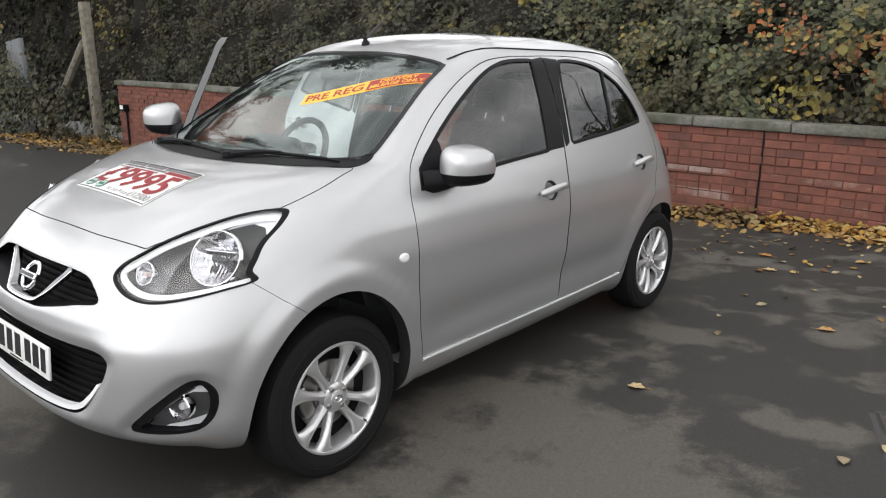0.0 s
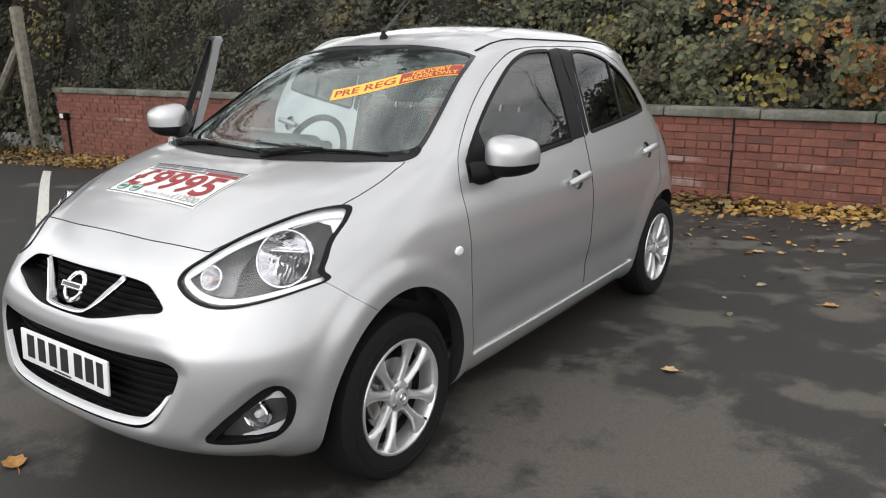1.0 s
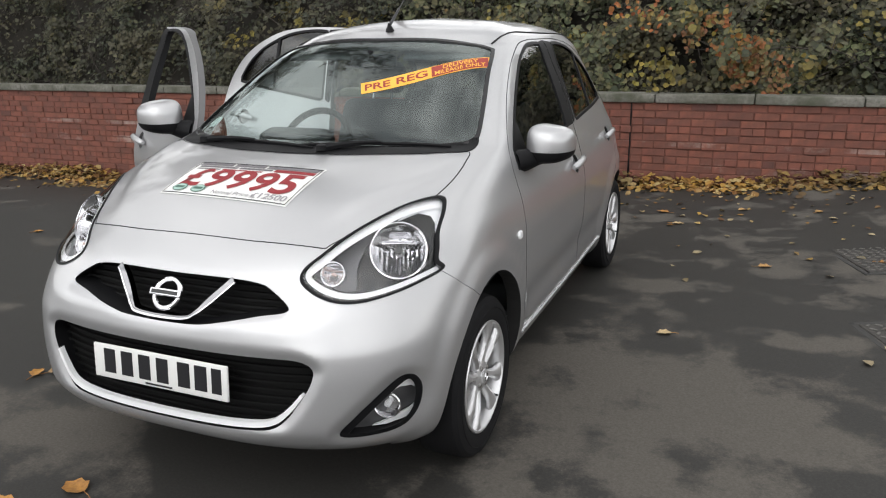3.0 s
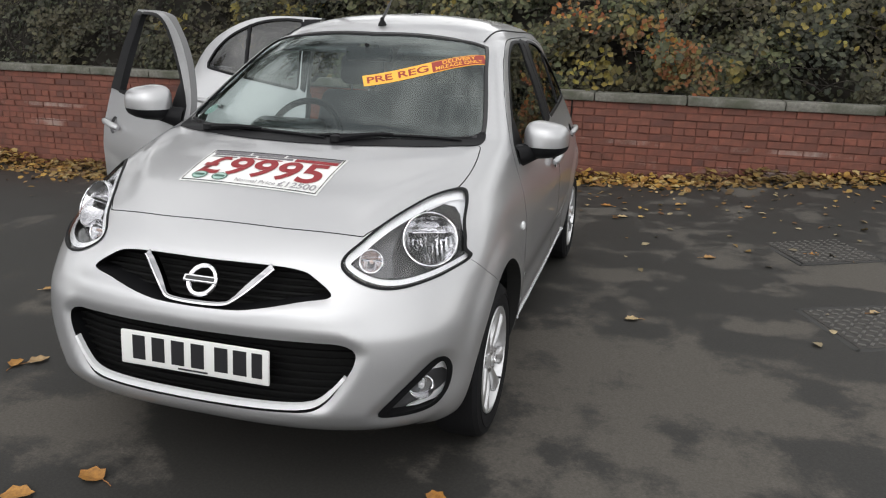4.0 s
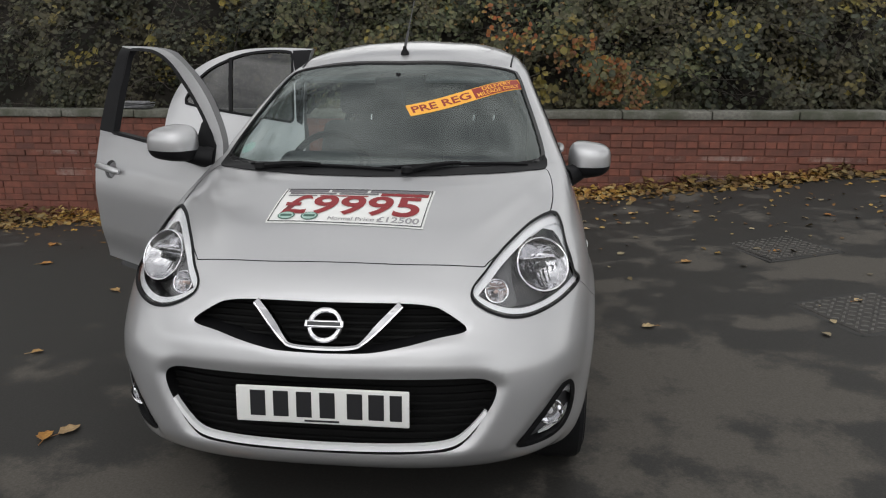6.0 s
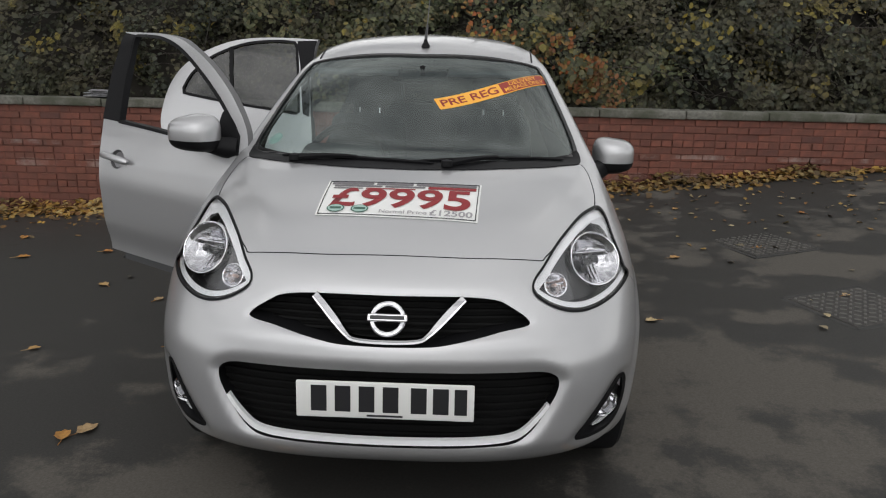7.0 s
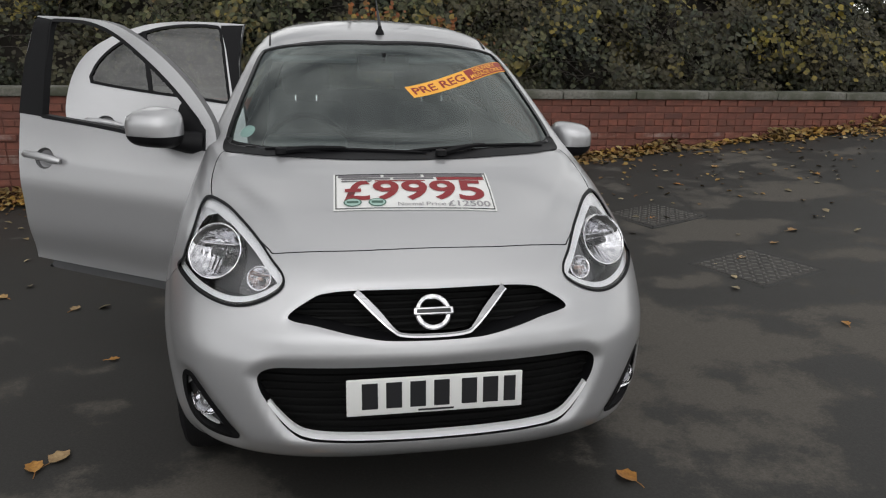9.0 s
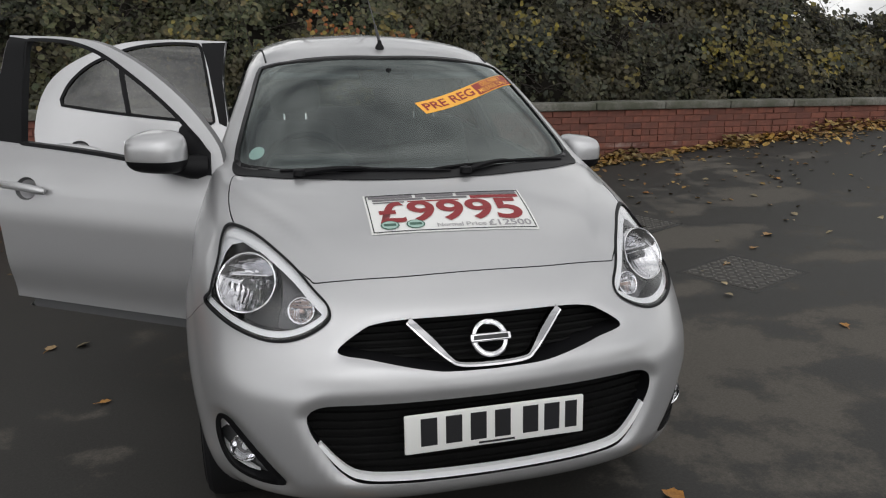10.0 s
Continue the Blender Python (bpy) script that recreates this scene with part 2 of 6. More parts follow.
SCREEN = both(spline([(0.0, 0.868), (0.25, 0.888), (0.45, 0.948), (0.60, 1.030), (0.648, 1.090), (0.650, 1.150), (0.619, 1.290), (0.577, 1.455), (0.535, 1.635),
                      (0.500, 1.655), (0.30, 1.628), (0.0, 1.612)], False))
COWL = both(spline([(0.0, 0.792), (0.2, 0.805), (0.34, 0.835), (0.50, 0.885), (0.600, 0.950), (0.652, 1.015), (0.662, 1.080), (0.648, 1.112), (0.60, 1.056), (0.45, 0.974),
                    (0.25, 0.914), (0.0, 0.894)], False))
A_LINE = [(1.214, 0.306), (1.178, 0.495), (1.168, 0.672), (1.170, 0.796), (1.173, 0.876), (1.181, 0.954), (1.208, 1.030), (1.239, 1.077), (1.312, 1.143),
          (1.435, 1.232), (1.605, 1.328), (1.780, 1.402), (1.920, 1.437), (2.100, 1.452)]
B_LINE = [(2.345, 1.455), (2.343, 1.386), (2.338, 1.257), (2.300, 1.078), (2.273, 0.978), (2.243, 0.853), (2.216, 0.619), (2.205, 0.306)]
C_LINE = [(2.480, 1.456), (2.640, 1.452), (2.800, 1.437), (2.930, 1.405), (3.080, 1.340), (3.205, 1.245), (3.262, 1.120), (3.262, 0.937), (3.190, 0.806), (3.145, 0.690),
          (2.992, 0.548), (2.905, 0.403), (2.840, 0.306)]
FRONT_DOOR = np.concatenate([spline(A_LINE, False, 5), spline(B_LINE, False, 4)])
REAR_DOOR = np.concatenate([spline(B_LINE, False, 4)[::-1], spline(C_LINE, False, 5)])
FRONT_PANE = np.concatenate([spline([(1.275, 1.010), (1.300, 1.060), (1.365, 1.110), (1.470, 1.182), (1.625, 1.272), (1.835, 1.375), (1.982, 1.418), (2.113, 1.431),
                                     (2.245, 1.432)], False, 5), [(2.235, 1.360), (2.150, 1.036)], spline([(2.140, 1.033), (1.734, 1.010), (1.300, 0.965)], False, 4)])
REAR_PANE = np.concatenate([spline([(2.372, 1.060), (2.395, 1.150), (2.435, 1.300), (2.468, 1.412)], False, 4), spline([(2.486, 1.428), (2.592, 1.430), (2.740, 1.414), (2.860, 1.382), (3.010, 1.312),
                                                                                  (3.105, 1.222), (3.145, 1.135)], False, 5), spline([(3.135, 1.108), (2.960, 1.090), (2.783, 1.076), (2.560, 1.062), (2.385, 1.050)], False, 4)])

LEVELS = np.r_[np.linspace(0.19, 0.34, 12), np.linspace(0.35, 0.9, 56), np.linspace(0.91, 1.02, 14), np.linspace(1.026, 1.08, 16), np.linspace(1.09, 1.42, 18),
               np.linspace(1.428, 1.5115, 24)]


def normals_of(g):
    u = np.roll(g, -1, 1) - np.roll(g, 1, 1)
    v = np.gradient(g, axis=0)
    n = np.cross(u, v)
    return n / (np.linalg.norm(n, axis=2)[:, :, None] + 1e-12)


def shaped():
    """The body's skin as a grid of points: rings by height, with flares, lips and creases."""
    rings = []
    for z in LEVELS:
        half = outline(z)
        full = np.concatenate([half, (half * [-1, 1])[-2:0:-1]])
        rings.append(np.c_[full, np.full(len(full), z)])
    g = np.array(rings)
    n = normals_of(g)
    x, y, z = np.abs(g[..., 0]), g[..., 1], g[..., 2]
    off = np.zeros(x.shape)
    front = y < 0.62
    off -= np.where(front, 0.016 * smooth(0.0, 0.045, depth_in(MOUTH_RIM, x, z)), 0)
    off -= np.where(front, 0.010 * smooth(-0.015, 0.02, depth_in(GRILLE, x, z)), 0)
    off -= np.where(front, 0.016 * smooth(-0.035, 0.01, depth_in(FOGLAMP, x, z)), 0)
    off += np.where(front, 0.010 * np.exp(-(((z - 0.655) / 0.03) ** 2)) * smooth(0.62, 0.40, x), 0)
    for hy, flare in ((0.79, 0.012), (3.24, 0.012)):
        r = np.hypot(y - hy, (z - 0.30) * 0.93)
        off += np.where((x > 0.6) & (z < 0.85), flare * smooth(0.46, 0.385, r), 0)
    side = (x > 0.6) & (y > 1.15) & (y < 2.95)
    off -= np.where(side, 0.011 * np.exp(-(((z - 0.44) / 0.075) ** 2)) * smooth(1.15, 1.3, y) * smooth(2.95, 2.75, y), 0)
    CREASE = 0.40 + 0.26 * smooth(0.25, 0.95, y)
    off += 0.009 * smooth(0.86, 0.95, z) * smooth(1.02, 0.92, y) * smooth(0.034, -0.030, x - CREASE)
    out = g + n * off[..., None]
    out[..., 2] += 0.75 * np.clip(out[..., 2] - 1.44, 0, None)
    return out


SKIN = shaped()
SKIN_N = normals_of(SKIN)


def grid_mesh(g, name="grid"):
    r, n = g.shape[:2]
    faces = [(a * n + i, a * n + (i + 1) % n, (a + 1) * n + (i + 1) % n, (a + 1) * n + i) for a in range(r - 1) for i in range(n)]
    faces += [tuple(range(n))[::-1], tuple(range((r - 1) * n, r * n))]
    me = bpy.data.meshes.new(name)
    me.from_pydata([tuple(map(float, v)) for v in g.reshape(-1, 3)], [], faces)
    return me


def skin_solid(d):
    """The whole body as a solid, grown by d."""
    return grid_mesh(SKIN + SKIN_N * d)


def cabin_solid():
    rings = []
    for z in np.r_[np.linspace(0.30, 1.0, 16), np.linspace(1.03, 1.40, 20), np.linspace(1.41, 1.508, 14)]:
        half = outline(z, 0.045, front_least=1.10)
        full = np.concatenate([half, (half * [-1, 1])[-2:0:-1]])
        rings.append(np.c_[full, np.full(len(full), z - 0.028 * smooth(1.30, 1.45, z))])
    return grid_mesh(np.array(rings))


def prism(poly, axis, lo, hi, mirror=False):
    """A solid: an outline drawn out along an axis. Plan outlines go along z, front views along y, side views along x."""
    p = np.asarray(poly, float)
    n = len(p)

    def place(q, d):
        a, b = q
        v = {"z": (a, b, d), "y": (a, d, b), "x": (d, a, b)}[axis]
        return (-v[0], v[1], v[2]) if mirror else v

    verts = [place(q, lo) for q in p] + [place(q, hi) for q in p]
    faces = [tuple(range(n)), tuple(range(2 * n - 1, n - 1, -1))] + [(i, i + n, (i + 1) % n + n, (i + 1) % n) for i in range(n)]
    me = bpy.data.meshes.new("prism")
    me.from_pydata(verts, [], faces)
    bm = bmesh.new()
    bm.from_mesh(me)
    bmesh.ops.recalc_face_normals(bm, faces=bm.faces)
    bm.to_mesh(me)
    bm.free()
    return me


def merged(meshes):
    bm = bmesh.new()
    for me in meshes:
        bm.from_mesh(me)
    out = bpy.data.meshes.new("merged")
    bm.to_mesh(out)
    bm.free()
    return out


def carve(me, other, how="DIFFERENCE"):
    """A new mesh: the boolean of two closed meshes."""
    a, b = new("carved", me), new("cutter", other)
    mod = a.modifiers.new("cut", "BOOLEAN")
    mod.operation, mod.object, mod.solver = how, b, "MANIFOLD"
    dg = bpy.context.evaluated_depsgraph_get()
    out = bpy.data.meshes.new_from_object(a.evaluated_get(dg))
    bpy.data.objects.remove(a)
    bpy.data.objects.remove(b)
    return out


def flipped(me):
    """The mirror image, for the other side of the car."""
    bm = bmesh.new()
    bm.from_mesh(me)
    for v in bm.verts:
        v.co.x = -v.co.x
    bmesh.ops.reverse_faces(bm, faces=bm.faces)
    out = me.copy()
    bm.to_mesh(out)
    bm.free()
    return out


def part(name, data, mat, parent=None, label="", angle=30):
    """One mesh under a thing or a part. data: a mesh or a bmesh."""
    if isinstance(data, bmesh.types.BMesh):
        me = bpy.data.meshes.new(name)
        data.to_mesh(me)
        data.free()
        data = me
    data.name = name
    if mat is not None:
        data.materials.clear()
        data.materials.append(mat)
    for p in data.polygons:
        p.use_smooth = True
    if angle:
        data.set_sharp_from_angle(angle=radians(angle))
    ob = new(name, data)
    if parent is not None:
        ob.parent = parent
    return tagged(ob, label)


from mathutils.bvhtree import BVHTree
from mathutils.interpolate import poly_3d_calc

_outer = grid_mesh(SKIN)
_tree = BVHTree.FromPolygons([v.co for v in _outer.vertices], [tuple(p.vertices) for p in _outer.polygons])
_vnormal = [Vector(n) for n in SKIN_N.reshape(-1, 3)]


def evened(n, rounds=14):
    """The skin's normals averaged with their neighbours, for panes that mirror cleanly."""
    for _ in range(rounds):
        up, down = np.concatenate([n[:1], n[:-1]]), np.concatenate([n[1:], n[-1:]])
        n = 2 * n + up + down + np.roll(n, 1, 1) + np.roll(n, -1, 1)
        n = n / np.linalg.norm(n, axis=2)[:, :, None]
    return n


_panenormal = [Vector(n) for n in evened(SKIN_N).reshape(-1, 3)]


def skin_at(p, normals=_vnormal):
    """The nearest place on the body's skin, its smooth normal and the distance."""
    place, flat, index, far = _tree.find_nearest(p)
    vs = _outer.polygons[index].vertices
    if len(vs) > 4:
        return place, flat, far
    w = poly_3d_calc([_outer.vertices[v].co for v in vs], place)
    return place, sum((normals[v] * k for v, k in zip(vs, w)), Vector()).normalized(), far


def skin_below(x, y):
    """The skin under a plan point, and its normal."""
    place, flat, index, far = _tree.ray_cast(Vector((x, y, 2.0)), Vector((0, 0, -1)))
    return skin_at(place)


def skin_ahead(x, z):
    """The skin met from the front at (x, z), and its normal."""
    place, flat, index, far = _tree.ray_cast(Vector((x, -1.0, z)), Vector((0, 1, 0)))
    return skin_at(place)


def skin_beside(y, z):
    place, flat, index, far = _tree.ray_cast(Vector((2.0, y, z)), Vector((-1, 0, 0)))
    return skin_at(place)


def painted(name, me, parent, label="", inner=None, second=None):
    """A painted panel: the outside keeps the skin's smooth normals, cut faces are darkened in colour for the gaps'
    shade, inner faces take their own.
    """
    me.name = name
    me.materials.clear()
    for m in (PAINT, second or SEAM, inner or CARDTRIM):
        me.materials.append(m)
    loops = [None] * len(me.loops)
    near = [skin_at(v.co) for v in me.vertices]
    for p in me.polygons:
        p.use_smooth = True
        mid, flat, far = skin_at(p.center)
        if far < 0.0015 and flat.dot(p.normal) > 0.6:
            for i in p.loop_indices:
                loops[i] = near[me.loops[i].vertex_index][1]
        else:
            p.material_index = 2 if abs(flat.dot(p.normal)) > 0.7 and far > 0.02 else 1
            for i in p.loop_indices:
                loops[i] = p.normal
    me.normals_split_custom_set(loops)
    ob = new(name, me)
    if parent is not None:
        ob.parent = parent
    return tagged(ob, label)


# ---- the car ----
car = tagged(new("car"), "silver five-door hatchback with its driver's side doors open", "car")

whole = skin_solid(0.0)
_films = {}
ZONES = {"front": [(-1.2, -0.5), (1.2, -0.5), (1.2, 0.78), (-1.2, 0.78)], "left": [(0.2, 0.95), (1.2, 0.95), (1.2, 4.2), (0.2, 4.2)]}


def film(a, b, zone=""):
    """The layer of the skin between two offsets, all of it or the front or left part alone."""
    key = (a, b, zone)
    if key not in _films:
        _films[key] = carve(film(a, b), prism(ZONES[zone], "z", 0.0, 2.0), "INTERSECT") if zone else carve(skin_solid(a), skin_solid(b))
    return _films[key].copy()


trim_all, trim_front, trim_side = film(0.003, -0.004), film(0.003, -0.004, "front"), film(0.003, -0.004, "left")
pane_all, pane_side = film(-0.003, -0.007), film(-0.003, -0.007, "left")
lens_skin, band_skin = film(-0.001, -0.004, "front"), film(-0.009, -0.016, "front")
deep_skin, slat_skin, bright_skin = film(-0.060, -0.066, "front"), film(-0.046, -0.058, "front"), film(0.005, -0.012, "front")

# openings
solid = carve(whole, cabin_solid())
for hy, rx, rz in ((0.79, 0.350, 0.390), (3.24, 0.350, 0.350)):
    a = np.linspace(0, 2 * np.pi, 65)[:-1]
    ring = np.stack([hy + rx * np.cos(a), 0.293 + rz * np.sin(a)], 1)
    for side in (False, True):
        solid = carve(solid, prism(ring, "x", 0.50, 1.1, side))
for side in (False, True):
    solid = carve(solid, prism(HEADLAMP, "y", -0.3, 0.72, side))
    solid = carve(solid, prism(FOGLAMP, "y", -0.3, 0.40, side))
solid = carve(solid, prism(GRILLE, "y", -0.3, 0.32))
solid = carve(solid, prism(MOUTH, "y", -0.3, 0.26))
solid = carve(solid, prism(shrunk(SCREEN, 0.012), "z", 1.03, 1.7))

bonnet_mesh = carve(carve(solid, prism(shrunk(BONNET, 0.0036), "z", 0.84, 1.3), "INTERSECT"), prism([(-2, 0), (-2, 0.845), (2, 0.845), (2, 0)], "y", 0.0, 2.0))
solid = carve(solid, prism(BONNET, "z", 0.83, 1.3))
BUMPER = [(-0.2, 0.0), (-0.2, 1.0), (0.345, 1.0), (0.37, 0.80), (0.488, 0.776), (0.560, 0.716), (0.624, 0.667), (0.75, 0.58), (0.75, 0.0)]
bumper_mesh = carve(solid, prism(shrunk(BUMPER, 0.0016), "x", -1.2, 1.2), "INTERSECT")
solid = carve(solid, prism(BUMPER, "x", -1.2, 1.2))


def facing(place, normal, up=(0, 0, 1)):
    """A pose at place whose z axis is normal and whose y axis leans to up."""
    z = Vector(normal).normalized()
    x = Vector(up).cross(z).normalized()
    y = z.cross(x)
    return Matrix.Translation(place) @ Matrix((x, y, z)).transposed().to_4x4()


def bm_mesh(bm):
    me = bpy.data.meshes.new("shape")
    bm.to_mesh(me)
    bm.free()
    return me


def above_sill(edge):
    """The opening on the driver's side, which ends above a deep sill."""
    e = np.asarray(edge, float)
    return np.stack([e[:, 0], np.maximum(e[:, 1], 0.395 + 0.0002 * np.arange(len(e)))], 1)


GRIP = {"front": (2.085, 0.862), "rear": (3.030, 0.897)}
doors = {}
slim = carve(skin_solid(-0.026), prism([(0.9, 1.03), (3.6, 1.03), (3.6, 2.0), (0.9, 2.0)], "x", -1.5, 1.5), "INTERSECT")
for key, edge, pane in (("front", FRONT_DOOR, FRONT_PANE), ("rear", REAR_DOOR, REAR_PANE)):
    leaf = carve(solid, prism(shrunk(edge, 0.0038), "x", 0.42, 1.2), "INTERSECT")
    hollow = bmesh.new()
    bmesh.ops.create_uvsphere(hollow, u_segments=32, v_segments=16, radius=1)
    p, n, _ = skin_beside(*GRIP[key])
    bmesh.ops.transform(hollow, matrix=facing(p, n) @ Matrix.Diagonal((0.054, 0.046, 0.024, 1)), verts=hollow.verts)
    doors[key] = carve(carve(carve(leaf, prism(pane, "x", 0.3, 1.2)), bm_mesh(hollow)), slim.copy())
    solid = carve(solid, prism(edge, "x", 0.40, 1.2))
    solid = carve(solid, prism(above_sill(edge), "x", 0.40, 1.2, True))
# rear window
HATCH_PANE = both(spline([(0.0, 1.36), (0.30, 1.355), (0.46, 1.32), (0.52, 1.20), (0.54, 1.08), (0.35, 1.05), (0.0, 1.04)], False))
solid = carve(solid, prism(HATCH_PANE, "y", 3.2, 4.0))

painted("body", solid, car, "metallic silver body shell", LINING)
painted("bonnet", bonnet_mesh, car, "", SEAM)
painted("front_bumper", bumper_mesh, car, "", SEAM, BLACK)


def inside(skin, poly, axis, lo, hi, mirror=False):
    return carve(skin, prism(poly, axis, lo, hi, mirror), "INTERSECT")


def lathe(profile, count=48, axis="x"):
    """A turned shape from (radius, distance along the axis) pairs."""
    bm = bmesh.new()
    rows = []
    for r, d in profile:
        row = []
        for i in range(count):
            a = 2 * math.pi * i / count
            p = (d, r * math.cos(a), r * math.sin(a)) if axis == "x" else (r * math.cos(a), d, r * math.sin(a)) if axis == "y" else (r * math.cos(a), r * math.sin(a), d)
            row.append(bm.verts.new(p))
        rows.append(row)
    for a, b in zip(rows, rows[1:]):
        for i in range(count):
            bm.faces.new((a[i], a[(i + 1) % count], b[(i + 1) % count], b[i]))
    for row in (rows[0], rows[-1]):
        if profile[0] != profile[-1] and (row[0].co - row[count // 2].co).length > 1e-5:
            bm.faces.new(row)
    bmesh.ops.remove_doubles(bm, verts=bm.verts, dist=1e-6)
    bmesh.ops.recalc_face_normals(bm, faces=bm.faces)
    return bm


def rounded_box(sx, sy, sz, r, seg=3):
    bm = bmesh.new()
    bmesh.ops.create_cube(bm, size=1)
    bmesh.ops.scale(bm, vec=(sx, sy, sz), verts=bm.verts)
    bmesh.ops.bevel(bm, geom=bm.edges[:], offset=r, segments=seg, profile=0.5, affect="EDGES")
    return bm


def superquadric(a, b, c, e, n=40):
    """A rounded box-like ball with half sizes a, b, c; e below 1 squares it."""
    bm = bmesh.new()
    bmesh.ops.create_uvsphere(bm, u_segments=n, v_segments=n // 2, radius=1)
    for v in bm.verts:
        x, y, z = v.co
        k = (abs(x) ** (2 / e) + abs(y) ** (2 / e) + abs(z) ** (2 / e)) ** (-e / 2)
        v.co = (a * x * k, b * y * k, c * z * k)
    return bm


def moved(bm, m):
    bmesh.ops.transform(bm, matrix=m, verts=bm.verts)
    return bm


def tube(points, radius, count=10, closed=False):
    """A round bar along points; radius is a number or one for each point."""
    pts = [Vector(p) for p in points]
    n = len(pts)
    rad = [radius] * n if isinstance(radius, (int, float)) else radius
    bm = bmesh.new()
    rows, ref = [], None
    for i, p in enumerate(pts):
        t = (pts[(i + 1) % n] - pts[i - 1]) if closed else (pts[min(i + 1, n - 1)] - pts[max(i - 1, 0)])
        t.normalize()
        if ref is None:
            ref = t.orthogonal().normalized()
        ref = (ref - t * ref.dot(t)).normalized()
        s = t.cross(ref)
        rows.append([bm.verts.new(p + (ref * math.cos(a) + s * math.sin(a)) * rad[i]) for a in (2 * math.pi * k / count for k in range(count))])
    for a, b in list(zip(rows, rows[1:])) + ([(rows[-1], rows[0])] if closed else []):
        for k in range(count):
            bm.faces.new((a[k], a[(k + 1) % count], b[(k + 1) % count], b[k]))
    if not closed:
        bm.faces.new(rows[0][::-1])
        bm.faces.new(rows[-1])
    return bm


def ribbon(path, width):
    """A closed outline along an open path."""
    p = np.asarray(path, float)
    t = np.gradient(p, axis=0)
    t /= np.linalg.norm(t, axis=1)[:, None]
    nrm = np.stack([-t[:, 1], t[:, 0]], 1)
    w = np.asarray(width, float).reshape(-1, 1) if np.ndim(width) else width
    return np.concatenate([p + nrm * w / 2, (p - nrm * w / 2)[::-1]])


# screen, cowl, wipers
screen = part("windscreen", inside(pane_all, shrunk(SCREEN, -0.004), "z", 0.9, 1.7), GLASS, car, "laminated glass windscreen with a black edge")
screen.visible_shadow = False
part("windscreen_border", carve(inside(trim_all, SCREEN, "z", 0.9, 1.7), prism(shrunk(SCREEN, 0.016), "z", 0.8, 1.8)), GLOSSBLACK, screen)
part("cowl_panel", inside(trim_all, COWL, "z", 0.9, 1.4), BLACK, car, "black plastic cowl at the screen's foot")


def wiper(pivot, tip_a, tip_b, hold):
    def over(x, y, h):
        p, n, _ = skin_below(x, y)
        return p + n * h

    w = part("wiper", moved(lathe([(0.0, 0.0), (0.022, 0.0), (0.020, 0.02), (0.0, 0.026)], 16, "z"), Matrix.Translation(over(*pivot, 0.004))), BLACK, car, "black wiper")
    a, b = np.array(tip_a), np.array(tip_b)
    blade = [over(*(a + (b - a) * u), 0.007) for u in np.linspace(0, 1, 12)]
    part("blade", tube(blade, [0.004] + [0.007] * 10 + [0.003], 6), BLACK, w)
    p, q = np.array(pivot), a + (b - a) * hold
    arm = [over(*(p + (q - p) * u), 0.010 + 0.006 * math.sin(3 * u)) for u in np.linspace(0, 1, 8)]
    part("arm", tube(arm, [0.014, 0.013, 0.012, 0.011, 0.010, 0.009, 0.008, 0.007], 6), BLACK, w)


wiper((0.14, 0.835), (0.02, 0.874), (0.585, 1.008), 0.55)
wiper((-0.44, 0.890), (-0.50, 0.948), (0.09, 0.856), 0.5)

# upper grille
grille = part("grille", inside(deep_skin, shrunk(GRILLE, -0.01), "y", -0.3, 0.4), MESHBLACK, car, "black slatted grille with a bright vee")
field = inside(slat_skin, shrunk(GRILLE, 0.001), "y", -0.3, 0.4)
for k in range(7):
    z0 = 0.652 + 0.0175 * k
    bar = carve(field.copy(), prism([(-0.6, z0), (0.6, z0), (0.6, z0 + 0.006), (-0.6, z0 + 0.006)], "y", -0.3, 0.5), "INTERSECT")
    if len(bar.polygons):
        part("slat", bar, MESHBLACK, grille)
# dark vee plus bright ribbon: reflection and glint drawn as two chrome tones
vee_path = spline([(-0.222, 0.774), (-0.165, 0.720), (-0.122, 0.680), (-0.090, 0.666), (0.0, 0.662), (0.090, 0.666), (0.122, 0.680), (0.165, 0.720), (0.222, 0.774)], False, 6)
vee_width = 0.008 + 0.012 * smooth(0.10, 0.17, np.abs(vee_path[:, 0]))
vee = part("chrome_vee", inside(bright_skin, ribbon(vee_path, vee_width), "y", -0.3, 0.4), DARKCHROME, grille, "chrome vee, mirrored dark ground put into its colour")
lean_out = np.gradient(vee_path, axis=0)
lean_out = np.stack([lean_out[:, 1], -lean_out[:, 0]], 1) / np.linalg.norm(lean_out, axis=1)[:, None]
part("bright_edge", inside(film(0.0065, -0.004, "front"), ribbon(vee_path + lean_out * (vee_width / 2 - 0.002)[:, None], 0.0045), "y", -0.3, 0.4), BRIGHTWORK, vee, "thin bright edge, a glint put on the chrome vee")
bp, bn, _ = skin_ahead(0.0, 0.715)
seat_pose = facing(bp + bn * 0.004, bn)
badge = part("badge", moved(tube([(0.046 * math.cos(a), 0.046 * math.sin(a), 0) for a in np.linspace(0, 2 * math.pi, 41)[:-1]], 0.0085, 10, True), seat_pose), CHROME, car, "round chrome badge")
part("badge_bar", moved(rounded_box(0.118, 0.023, 0.016, 0.004), seat_pose @ Matrix.Translation((0, 0, 0.008))), CHROME, badge)
part("badge_bar_face", moved(rounded_box(0.100, 0.012, 0.003, 0.001), seat_pose @ Matrix.Translation((0, 0, 0.0165))), LAMPGREY, badge)

